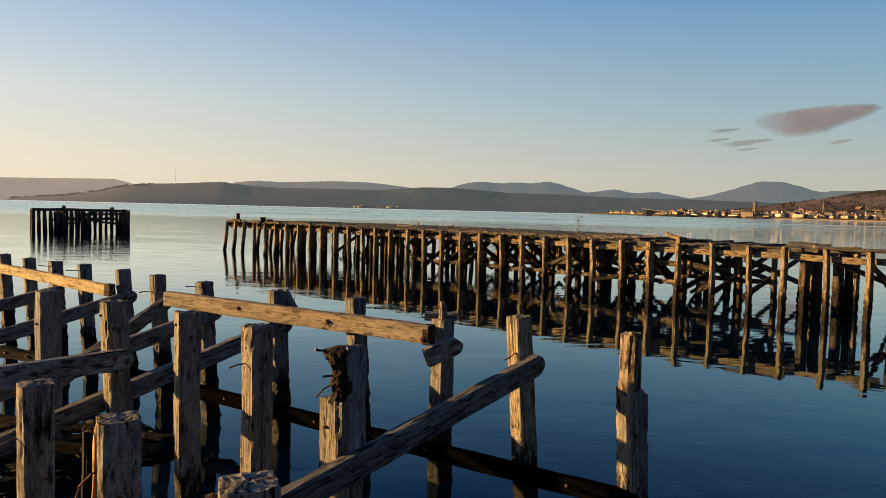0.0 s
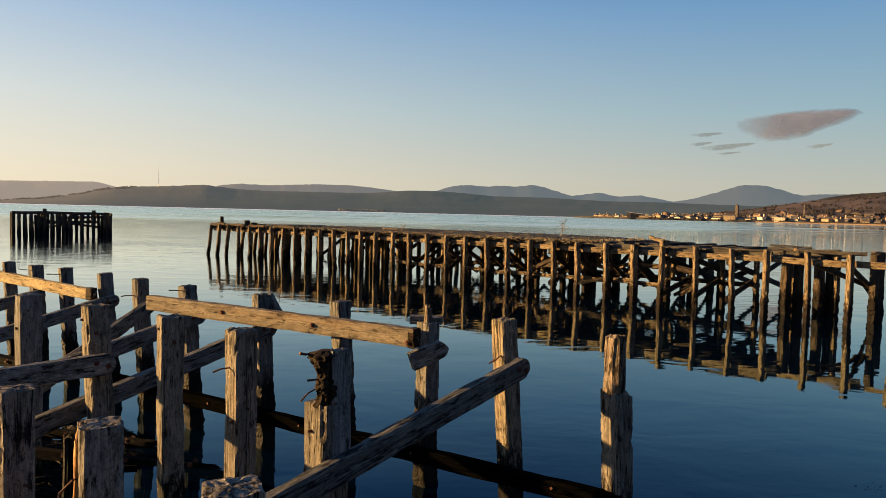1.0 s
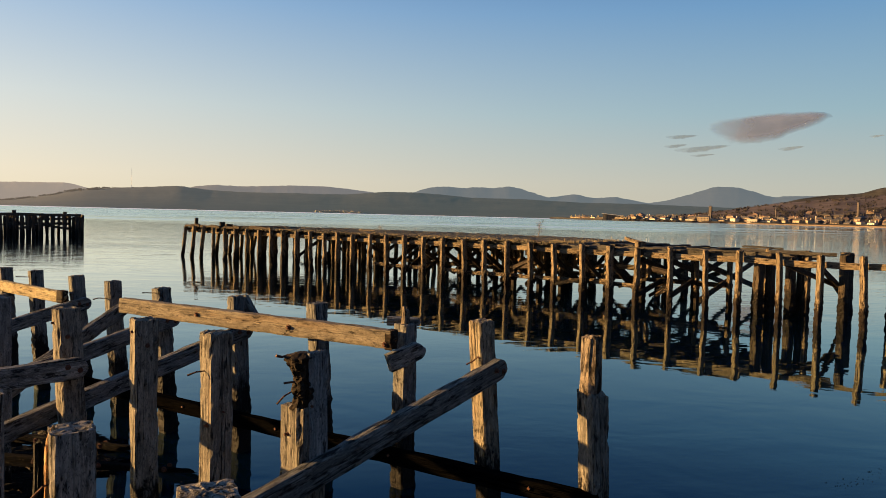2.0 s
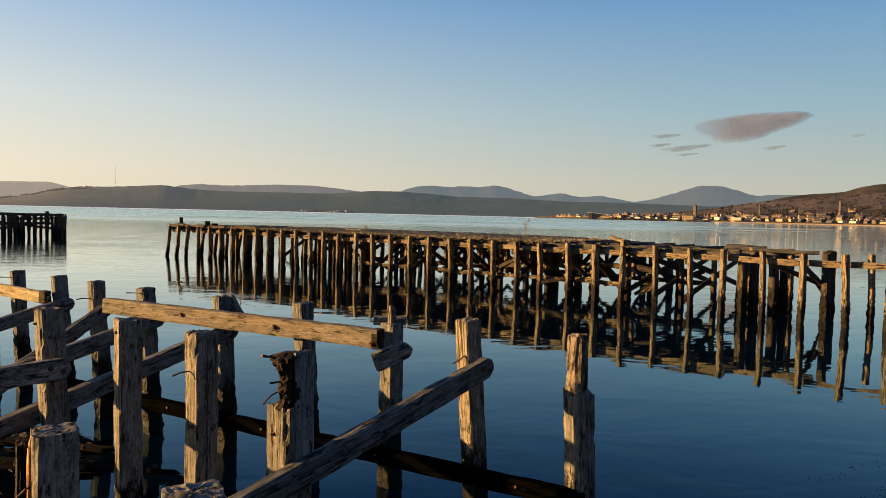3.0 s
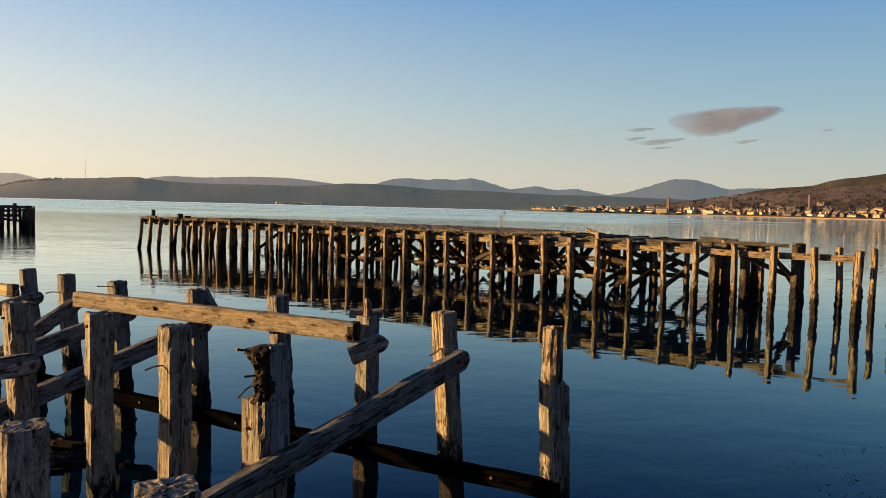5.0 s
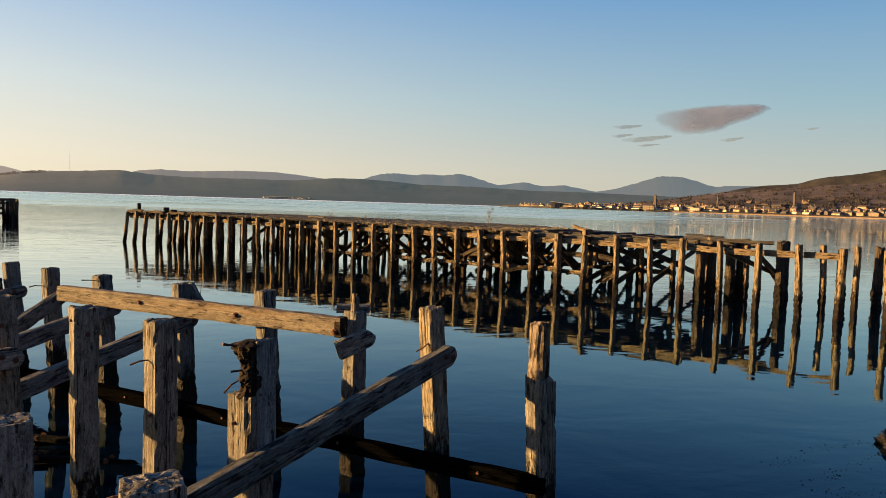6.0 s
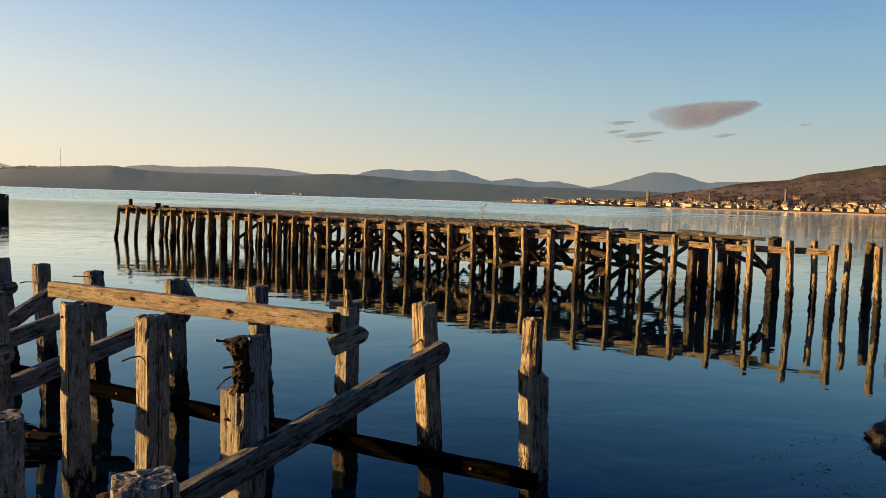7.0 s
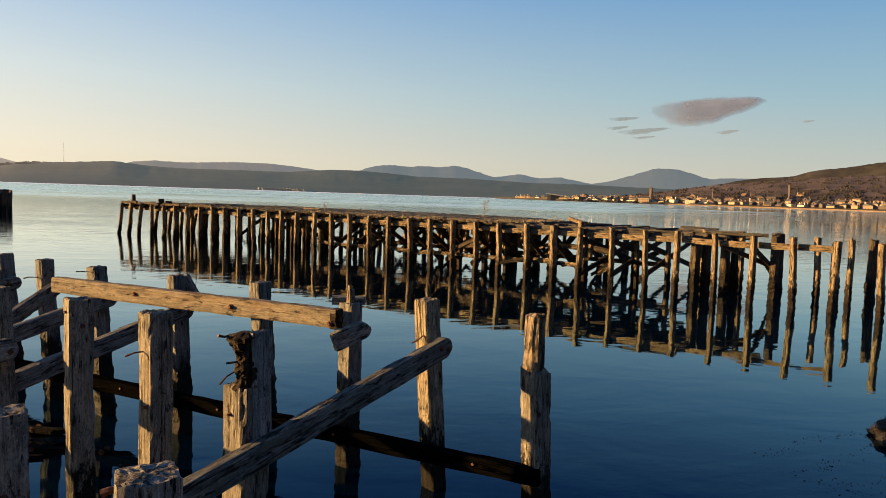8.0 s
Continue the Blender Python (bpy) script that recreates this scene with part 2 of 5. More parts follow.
def hill_material(name, low, high, scale=0.004, distance=None, sunward=None):
    """Hillside; distance is the far hills' airlight, painted in as a faint glow, and sunward its tint towards the sun.
    """
    n = Nodes(name)
    pos = n.add("NewGeometry").outputs["Position"]
    a = n.noise(n.scaled(pos, 1, 1, 2.5), scale, 6, 0.62)
    b = n.noise(n.scaled(pos, 1, 1, 3), scale * 7, 4, 0.65)
    c = n.noise(n.scaled(pos, 1, 1, 2), scale * 34, 3, 0.7)
    band = n.noise(n.scaled(pos, 0.35, 0.35, 14), scale, 4, 0.6)
    fac = n.math('ADD', n.math('MULTIPLY', a, 0.40), n.math('MULTIPLY', b, 0.22))
    fac = n.math('ADD', fac, n.math('ADD', n.math('MULTIPLY', c, 0.20), n.math('MULTIPLY', band, 0.18)))
    col = n.ramp(fac, (0.42, low), (0.58, high))
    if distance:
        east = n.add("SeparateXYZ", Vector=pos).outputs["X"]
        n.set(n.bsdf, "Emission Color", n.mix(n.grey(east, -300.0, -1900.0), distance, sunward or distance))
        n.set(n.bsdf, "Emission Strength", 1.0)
    return n.finish(col, 0.95, n.bump(b, 0.25, 3.0), spec=0.05)


def plain_material(name, colour, vary=0.25, scale=3.0, rough=0.85):
    n = Nodes(name)
    vec, rnd = object_vec(n)
    f = n.noise(vec, scale, 5, 0.65)
    lo = tuple(c * (1 - vary) for c in colour)
    hi = tuple(min(1, c * (1 + vary)) for c in colour)
    return n.finish(n.ramp(f, (0.3, lo), (0.7, hi)), rough, n.bump(f, 0.3, 0.02))


M_IRON = iron_material()
M_WATER = water_material()
# far hills: haze is put into the material as a faint glow
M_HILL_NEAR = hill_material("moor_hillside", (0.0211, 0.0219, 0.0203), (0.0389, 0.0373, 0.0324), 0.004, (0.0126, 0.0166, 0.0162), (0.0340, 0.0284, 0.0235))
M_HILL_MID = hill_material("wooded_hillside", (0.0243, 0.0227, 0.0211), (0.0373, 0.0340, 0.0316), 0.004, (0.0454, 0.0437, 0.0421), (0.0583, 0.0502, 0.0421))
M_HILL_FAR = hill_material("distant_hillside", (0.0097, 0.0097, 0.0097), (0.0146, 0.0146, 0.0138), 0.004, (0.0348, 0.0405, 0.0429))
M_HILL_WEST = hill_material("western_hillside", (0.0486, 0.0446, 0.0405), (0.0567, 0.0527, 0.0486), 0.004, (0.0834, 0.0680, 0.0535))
M_HILL_TOWN = hill_material("heather_hillside", (0.0356, 0.0300, 0.0275), (0.1037, 0.0826, 0.0729), 0.006)
M_HILL_TOP = hill_material("forested_hilltop", (0.0162, 0.0162, 0.0146), (0.0454, 0.0429, 0.0373), 0.014)
# headland trees glow faintly too, as painted haze
M_FARTREE = hill_material("haze_glow_trees", (0.0243, 0.0227, 0.0203), (0.0405, 0.0365, 0.0324), 0.05, (0.0243, 0.0194, 0.0146))
M_SHORE = plain_material("shore_stone", (0.013, 0.011, 0.010), 0.5, 0.05)
M_GRASS = plain_material("dry_straw_grass", (0.185, 0.150, 0.080), 0.6, 9.0)
M_TURF = plain_material("mossy_turf", (0.062, 0.052, 0.026), 0.7, 7.0)
M_TWIG = plain_material("bare_twig_bark", (0.13, 0.10, 0.075), 0.3, 12.0)
M_ROCK = plain_material("weedy_rock", (0.017, 0.0135, 0.010), 0.8, 6.0)
M_TREE = plain_material("winter_tree_crown", (0.019, 0.016, 0.0145), 0.5, 0.4)
M_STONE = plain_material("sandstone_wall", (0.215, 0.170, 0.112), 0.3, 0.3)
M_RENDERED = plain_material("white_rendered_wall", (0.400, 0.352, 0.270), 0.12, 0.3)
M_BRICKISH = plain_material("red_sandstone_wall", (0.140, 0.100, 0.072), 0.25, 0.3)
M_DARKSTONE = plain_material("dark_stone", (0.066, 0.054, 0.046), 0.3, 0.5)
M_SLATE = plain_material("slate_roof", (0.05, 0.048, 0.05), 0.3, 0.6)
M_TILEROOF = plain_material("brown_tile_roof", (0.10, 0.065, 0.048), 0.3, 0.6)
M_GLASS = plain_material("dark_window_pane", (0.03, 0.035, 0.04), 0.2, 0.5, 0.15)
M_STEEL = plain_material("painted_steel", (0.30, 0.30, 0.31), 0.15, 1.0, 0.5)


# ---- mesh helpers ----
def part(name, bm, material, parent=None, label="", m=None):
    """Links a bmesh as one mesh object under a thing or part; m is its pose in the parent's space."""
    me = bpy.data.meshes.new(name)
    bm.to_mesh(me)
    bm.free()
    me.materials.append(material)
    ob = new(name, me)
    if parent is not None:
        ob.parent = parent
    if m is not None:
        ob.matrix_local = m if parent is not None else ob.matrix_local
        if parent is None:
            ob.matrix_world = m
    if label:
        ob["label"] = label
    return ob


def empty(name, m, label, category, group="", kind=""):
    ob = new(name)
    ob.matrix_world = m
    return tagged(ob, label, category, group, kind)


def along(p, q, up=(0, 0, 1)):
    """A pose at p whose z runs to q and whose y keeps near up; and the length."""
    p, q = Vector(p), Vector(q)
    z = (q - p).normalized()
    x = Vector(up).cross(z)
    if x.length < 1e-4:
        x = Vector((1, 0, 0))
    x.normalize()
    y = z.cross(x)
    m = Matrix((x, y, z)).transposed().to_4x4()
    m.translation = p
    return m, (q - p).length


def timber(w, d, length, seed, side=2, rings=6, warp=0.012, crack=0.0, ragged=0.0, chamfer=0.12, taper=0.0, rounded=False, chip=0.0, weed=0.0, weed_to=0.0):
    """A worn timber along +z from the origin: chamfered section, bowed length, checks, ragged upper end.
    weed: how far lumps of weed and shell stand out from it, up to the length weed_to."""
    rng = random.Random(seed)
    half = []
    cx, cy = w * (0.5 - chamfer), d * (0.5 - chamfer)
    corners = [(-1, -1), (1, -1), (1, 1), (-1, 1)]
    for i in range(4):
        sx, sy = corners[i]
        ex, ey = corners[(i + 1) % 4]
        if i % 2 == 0:
            a, b = (sx * cx, sy * d / 2), (ex * cx, ey * d / 2)
        else:
            a, b = (sx * w / 2, sy * cy), (ex * w / 2, ey * cy)
        for k in range(side):
            t = k / (side - 1)
            half.append((a[0] + (b[0] - a[0]) * t, a[1] + (b[1] - a[1]) * t))
    n = len(half)
    bite = [rng.random() ** 3 * crack for _ in range(n)]
    off = Vector((rng.uniform(0, 99), rng.uniform(0, 99), rng.uniform(0, 99)))

    def rag(x, y):
        p = off + Vector((x * 15, y * 15, 5.0))
        return ragged * (noise.noise(p) * 0.7 + 0.5 * noise.noise(p * 2.7) - 0.2)

    bm = bmesh.new()
    loops = []
    steps = [r / rings for r in range(rings + 1)]
    if rounded:
        steps = [u for u in steps if u < 1 - d * 0.5 / length] + [1 - d * 0.5 / length * (1 - k) for k in (0, 0.3, 0.55, 0.75, 0.9, 0.98)]
    for t in steps:
        z = t * length
        end = max(0.0, (z - (length - d * 0.5)) / (d * 0.5)) if rounded else 0.0
        squash = max(0.15, math.sqrt(max(0.0, 1 - end * end)))
        bow = Vector((noise.noise(off + Vector((z * 0.5, 0, 0))), noise.noise(off + Vector((0, z * 0.5, 0))))) * warp * 1.6
        loop = []
        for i, (x, y) in enumerate(half):
            q = noise.noise(off + Vector((x * 9, y * 9, z * 1.7))) * warp
            wear = 1.0 - taper * t
            k = (1 - (bite[i] * (0.5 + noise.noise(off + Vector((i * 3.1, 0, z * 1.3))))) / max(w, d) * 2) * wear
            if chip and i % side in (0, side - 1):
                k -= chip * max(0.0, noise.fractal(off + Vector((i * 1.7, 0, z * 2.6)), 0.7, 2.1, 3)) * (0.6 + 0.8 * t)
            if weed and z < weed_to + 0.5:
                lump = noise.fractal(off + Vector((x * 5, y * 5, z * 7.5)), 0.6, 2.2, 3)
                k += weed / max(w, d) * 2 * max(0.0, 0.25 + lump) * min(1.0, (weed_to + 0.5 - z) / 0.8)
            zz = z + (rag(x, y) if t == steps[-1] else 0)
            loop.append(bm.verts.new(((x + q) * k + bow.x, (y + q) * k * squash + bow.y, zz)))
        loops.append(loop)
    for a, b in zip(loops, loops[1:]):
        for i in range(n):
            bm.faces.new((a[i], a[(i + 1) % n], b[(i + 1) % n], b[i]))
    for loop, z, flip in ((loops[0], 0.0, True), (loops[-1], length, False)):
        mid = bm.verts.new((loops[0][0].co * 0).to_tuple())
        mid.co = sum((v.co for v in loop), Vector()) / n
        if not flip:
            mid.co.z = length + rag(0, 0)
        ring = loop
        for share in ((0.45,) if flip or side < 5 else (0.14, 0.36, 0.6, 0.82)):
            inner = []
            for v in loop:
                c = v.co.lerp(mid.co, share)
                if not flip:
                    c.z = length + rag(c.x, c.y) + ragged * min(0.3, share)
                inner.append(bm.verts.new(c))
            for i in range(n):
                j = (i + 1) % n
                bm.faces.new((ring[j], ring[i], inner[i], inner[j]) if flip else (ring[i], ring[j], inner[j], inner[i]))
            ring = inner
        for i in range(n):
            j = (i + 1) % n
            bm.faces.new((ring[j], ring[i], mid) if flip else (ring[i], ring[j], mid))
    return bm


def rod(points, r0, r1, sides=6):
    """A tapered bent rod through points."""
    bm = bmesh.new()
    pts = [Vector(p) for p in points]
    loops = []
    for i, p in enumerate(pts):
        d = (pts[min(i + 1, len(pts) - 1)] - pts[max(i - 1, 0)]).normalized()
        u = d.cross(Vector((0.3, 0.2, 1))).normalized()
        v = d.cross(u)
        r = r0 + (r1 - r0) * i / (len(pts) - 1)
        loops.append([bm.verts.new(p + (u * math.cos(a) + v * math.sin(a)) * r) for a in [k * math.tau / sides for k in range(sides)]])
    for a, b in zip(loops, loops[1:]):
        for i in range(sides):
            bm.faces.new((a[i], a[(i + 1) % sides], b[(i + 1) % sides], b[i]))
    bm.faces.new(loops[0][::-1])
    bm.faces.new(loops[-1])
    bmesh.ops.recalc_face_normals(bm, faces=bm.faces)
    return bm


def box(bm, lo, hi):
    v = [bm.verts.new((x, y, z)) for z in (lo[2], hi[2]) for x, y in ((lo[0], lo[1]), (hi[0], lo[1]), (hi[0], hi[1]), (lo[0], hi[1]))]
    for f in ((3, 2, 1, 0), (4, 5, 6, 7), (0, 1, 5, 4), (1, 2, 6, 5), (2, 3, 7, 6), (3, 0, 4, 7)):
        bm.faces.new([v[i] for i in f])


# ---- water, hills, sky ----
def build_water():
    bm = bmesh.new()
    ring = [bm.verts.new((4900 * math.cos(a), 4900 * math.sin(a), 0)) for a in [k * math.tau / 96 for k in range(96)]]
    bm.faces.new(ring)
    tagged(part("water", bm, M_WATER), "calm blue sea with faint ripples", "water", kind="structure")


build_water()


def ridge(name, dist, front, back, profile, material, label, rough=0.05, cols=420, rows=16, az_pad=0.0, seed=0):
    """A line of hills seen from the quay: crest heights in degrees over azimuths, with a foot towards the water."""
    az = [p[0] for p in profile]
    el = [p[1] for p in profile]
    bm = bmesh.new()
    grid = []
    for i in range(cols + 1):
        a = az[0] - az_pad + (az[-1] - az[0] + 2 * az_pad) * i / cols
        e = float(np.interp(a, az, el))
        e = 0.25 * float(np.interp(a - 0.35, az, el)) + 0.5 * e + 0.25 * float(np.interp(a + 0.35, az, el))
        crag = dist * math.tan(radians(rough)) * noise.fractal(Vector((a * 2.0, seed, 0)), 0.9, 2.1, 3)
        crest = max(0.5, EYE_Z + dist * math.tan(radians(max(e, -0.05))))
        col = []
        for j in range(rows + 1):
            u = j / rows
            d = front + (dist - front) * u * 1.35 if u < 0.741 else dist + (back - dist) * (u - 0.741) / 0.259
            t = min(1.0, u / 0.741)
            prof = t ** 0.9 * (1.15 - 0.15 * t) if u < 0.741 else 1.0 - 0.5 * ((u - 0.741) / 0.259)
            bump = 1.0 + (0.035 * noise.fractal(Vector((a * 0.6, d * 0.003, seed + 4)), 0.8, 2.0, 4) * math.sin(math.pi * t) if u < 0.741 else 0.0)
            x, y = d * math.sin(radians(a)), d * math.cos(radians(a))
            z = (min(crest, crest * prof * bump) + crag * t ** 8 * (crest > 6)) if j else -2.0
            col.append(bm.verts.new((x, y, z)))
        grid.append(col)
    for a, b in zip(grid, grid[1:]):
        for j in range(rows):
            bm.faces.new((a[j], b[j], b[j + 1], a[j + 1]))
    for f in bm.faces:
        f.smooth = True
    return tagged(part(name, bm, material), label, "hill", kind="structure")


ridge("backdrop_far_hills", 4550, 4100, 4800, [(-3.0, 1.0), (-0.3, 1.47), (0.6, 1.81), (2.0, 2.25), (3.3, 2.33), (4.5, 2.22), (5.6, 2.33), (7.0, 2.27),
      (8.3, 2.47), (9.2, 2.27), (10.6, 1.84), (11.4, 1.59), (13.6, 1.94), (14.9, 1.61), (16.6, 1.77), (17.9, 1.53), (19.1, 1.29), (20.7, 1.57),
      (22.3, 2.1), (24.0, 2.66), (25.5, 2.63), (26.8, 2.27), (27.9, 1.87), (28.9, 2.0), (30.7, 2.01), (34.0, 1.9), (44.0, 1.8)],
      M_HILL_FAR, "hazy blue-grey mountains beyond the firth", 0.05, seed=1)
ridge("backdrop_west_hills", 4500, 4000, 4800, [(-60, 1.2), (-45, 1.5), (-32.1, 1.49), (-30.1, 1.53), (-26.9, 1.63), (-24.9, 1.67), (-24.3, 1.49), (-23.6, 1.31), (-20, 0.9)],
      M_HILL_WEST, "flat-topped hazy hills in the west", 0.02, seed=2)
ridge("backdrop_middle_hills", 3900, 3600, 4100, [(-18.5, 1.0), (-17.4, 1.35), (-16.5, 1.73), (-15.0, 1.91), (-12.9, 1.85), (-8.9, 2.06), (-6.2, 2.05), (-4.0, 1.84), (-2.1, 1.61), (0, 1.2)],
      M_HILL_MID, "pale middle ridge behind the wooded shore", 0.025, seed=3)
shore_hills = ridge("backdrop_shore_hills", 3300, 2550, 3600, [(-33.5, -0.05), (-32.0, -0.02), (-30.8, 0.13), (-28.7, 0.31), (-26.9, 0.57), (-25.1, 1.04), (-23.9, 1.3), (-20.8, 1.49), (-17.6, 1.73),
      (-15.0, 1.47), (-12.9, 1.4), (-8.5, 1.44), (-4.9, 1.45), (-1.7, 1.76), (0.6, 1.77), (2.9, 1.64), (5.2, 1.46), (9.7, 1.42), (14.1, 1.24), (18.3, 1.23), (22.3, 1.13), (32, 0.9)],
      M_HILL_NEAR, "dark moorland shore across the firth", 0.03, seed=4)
town_hill = ridge("backdrop_town_hill", 2300, 1560, 2500, [(16.5, 0.02), (20.7, 0.29), (23.6, 0.69), (25.7, 1.02), (28.1, 1.43), (29.7, 1.59), (31.6, 1.81), (33.5, 1.97), (35.3, 2.16), (37.0, 2.27), (39.3, 2.38), (46, 2.4), (60, 2.0)],
      M_HILL_TOWN, "brown heather hillside above the town", 0.05, seed=5)
ridge("backdrop_forest_hill", 2800, 2400, 3000, [(27.5, 1.0), (29.3, 1.71), (31.2, 2.05), (33.6, 2.22), (34.3, 2.51), (35.2, 2.72), (37.0, 2.94), (39.2, 3.34), (46, 4.0), (60, 3.5)],
      M_HILL_TOP, "dark forested hilltop behind the town", 0.03, seed=6)


# ---- unseen quay and land, added behind the viewer to hold back sky light ----
M_QUAY = plain_material("unseen_quay_stone", (0.16, 0.145, 0.125), 0.35, 2.5)
M_BANK = hill_material("unseen_grass_bank", (0.030, 0.034, 0.018), (0.062, 0.060, 0.032), 0.4)


def unseen_land():
    """Unseen, added to block low sky light: a stone quay edge, level ground, a grass bank rising inland to a wooded
    hill.
    """
    bm = bmesh.new()
    prof = ((0.55, -1.5), (0.45, 2.36), (0.40, 2.42), (-0.6, 2.42), (-0.65, 2.36), (-9.0, 2.34), (-22, 7.5), (-34, 9.0), (-120, 18), (-420, 92), (-900, 150), (-1000, -2))
    prev = None
    for i in range(121):
        x = -1500 * math.cos(math.pi * i / 120)
        wide = min(1.0, abs(x) / 1500)
        row = []
        for k, (y, z) in enumerate(prof):
            wob = noise.fractal(Vector((x * 0.02, y * 0.02, 7)), 0.8, 2.0, 3) if k > 5 else 0.0
            row.append(bm.verts.new((x, y + wob * min(40.0, -y * 0.1), z * (1 + 0.25 * wob) * (1 - 0.5 * wide ** 2 * (k > 5)))))
        if prev:
            for k in range(len(prof) - 1):
                f = bm.faces.new((prev[k], prev[k + 1], row[k + 1], row[k]))
                f.material_index = int(k > 4)
        prev = row
    bmesh.ops.recalc_face_normals(bm, faces=bm.faces)
    ob = part("ground_quay", bm, M_QUAY)
    ob.data.materials.append(M_BANK)
    tagged(ob, "unseen stone quay edge and rough grass bank, added to block sky light", "quay", kind="structure")


unseen_land()

# ---- the ruined jetty before the quay ----
SQUARE = 44.0          # turn of the piles' faces, degrees about z


def pile(x, y, top, w, d, seed, label, turn=0.0, lean=(0.0, 0.0), ragged=0.05, crack=0.02, material=None, foot=-1.6, group="piles of the ruined jetty", chamfer=0.07, weed=0.0):
    """One square pile of the jetty, standing in the sea."""
    m = pose(x - lean[0], y - lean[1], foot, 0, 0, SQUARE - 90 + turn)
    top_p, foot_p = Vector((x, y, top)), Vector((x - lean[0], y - lean[1], foot))
    tilt = Vector((0, 0, 1)).rotation_difference((top_p - foot_p).normalized()).to_matrix().to_4x4()
    m = Matrix.Translation(foot_p) @ tilt @ pose(0, 0, 0, 0, 0, SQUARE + turn)
    thing = empty("timber_pile", m, label, "pile", group)
    thing["half"] = w / 2
    part("shaft", timber(w, d, (top_p - foot_p).length, seed, 7, 64, 0.012, crack, ragged, chamfer, chip=0.16, weed=weed, weed_to=2.5), material or M_PILE, thing)
    return thing


def spike(thing, pts, r=0.011, label=""):
    """A rusted bolt or drift spike given by points in the world, made a part of its timber."""
    inv = thing.matrix_world.inverted() if thing.parent is None else Matrix()
    part("iron_spike", rod([inv @ Vector(p) for p in pts], r, r * 0.6), M_IRON, thing, label)


def beam(name, p, q, w, h, seed, label, material, category="beam", group="beams of the ruined jetty", ragged=0.03, crack=0.02, rings=44, taper=0.0):
    """A squared timber from p to q (its centre line), w across and h high."""
    m, length = along(p, q)
    thing = empty(name, m, label, category, group)
    thing["span"] = length
    part("timber", timber(w, h, length, seed, 5, rings, 0.007, crack, ragged, 0.07, taper, rounded=category == "brace", chip=0.13), material, thing)
    return thing


back_row = [(-13.19, 21.18), (-11.73, 19.97), (-10.5, 19.07), (-9.39, 18.43), (-7.87, 17.3), (-6.55, 16.15), (-5.08, 14.98), (-3.24, 13.79), (-1.61, 12.95), (0.03, 12.03)]
back_lean = (-0.2, -0.2, -0.2, -0.2, -0.29, -0.24, -0.2, -0.15, -0.23, 0.0)
back = []
for i, (x, y) in enumerate(back_row):
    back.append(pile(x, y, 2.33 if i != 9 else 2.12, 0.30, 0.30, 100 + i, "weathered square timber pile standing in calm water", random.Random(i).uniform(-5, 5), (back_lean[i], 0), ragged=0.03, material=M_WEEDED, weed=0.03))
pile_e = pile(1.22, 11.01, 2.35, 0.31, 0.31, 120, "sunlit timber pile with an iron spike and a bolted brace", -10, (-0.28, 0), ragged=0.04, material=M_PALE)
pile_f = pile(2.685, 9.75, 1.53, 0.335, 0.335, 121, "lone timber pile with a rotted narrow head", -13, (-0.15, 0), ragged=0.12, crack=0.05, material=M_RUSSET)

mid_row = [(-6.74, 12.01, 0.34), (-5.11, 10.9, 0.34), (-3.62, 10.0, 0.31), (-2.37, 9.01, 0.31), (-1.115, 7.97, 0.39)]
mid = []
for i, (x, y, w) in enumerate(mid_row):
    mid.append(pile(x, y, 2.45 if i < 4 else 1.82, w, w, 140 + i, "thick weathered timber pile with split grey faces", (2, -2, -9, 1, 3)[i], (-0.23 if i == 1 else 0.0, 0), ragged=0.035, crack=0.02, material=M_RUSSET if i else M_PILE))
near_row = [(-3.65, 6.29), (-2.46, 5.33), (-1.14, 4.17)]
near = []
for i, (x, y) in enumerate(near_row):
    near.append(pile(x, y, (2.35, 2.35, 2.33)[i], (0.29, 0.31, 0.35)[i], (0.30, 0.31, 0.34)[i], 160 + i, "splintered grey pile head with a rough broken top", (-8, -12, -22)[i], chamfer=0.10, ragged=(0.014, 0.014, 0.024)[i], crack=0.03, material=M_GREY))

braces = []
left_beam = beam("timber_beam", (-14.5, 22.0, 1.95), (-7.98, 16.95, 1.84), 0.16, 0.28, 201, "long sunlit yellowed beam with a broken end", M_YELLOW, ragged=0.14, crack=0.05)
upper_beam = beam("timber_beam", (-5.72, 14.62, 2.0), (-0.16, 11.25, 1.98), 0.20, 0.31, 202, "long sunlit sawn beam bolted along the pile heads", M_BEAM)
for thing, share in ((upper_beam, 0.985), (left_beam, 0.975)):
    part("rotted_end", timber(0.214, 0.324, thing["span"] * (1.003 - share), 208, 5, 6, 0.012, 0.03, 0.06, 0.09, chip=0.2) if thing is upper_beam else timber(0.174, 0.294, thing["span"] * (1.003 - share), 209, 5, 6, 0.012, 0.03, 0.08, 0.09, chip=0.2), M_CHAR, thing, "black beam end", pose(0, 0, thing["span"] * share))
walers = [beam("low_waler", (-7.6, 16.35, 0.04), (2.75, 9.52, 0.03), 0.2, 0.25, 203, "waler bolted low along the jetty piles, coloured black for shade", M_WALERSHADE, "waler"),
          beam("low_waler", (-8.4, 11.65, -0.03), (-3.13, 10.68, 0.03), 0.22, 0.24, 204, "waterlogged waler with a rotted pointed end, coloured dark for shade", M_WALER, "waler", ragged=0.2, crack=0.06, taper=0.75)]
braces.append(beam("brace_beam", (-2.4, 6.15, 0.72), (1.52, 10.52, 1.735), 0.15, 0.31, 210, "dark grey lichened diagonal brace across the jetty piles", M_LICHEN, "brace"))
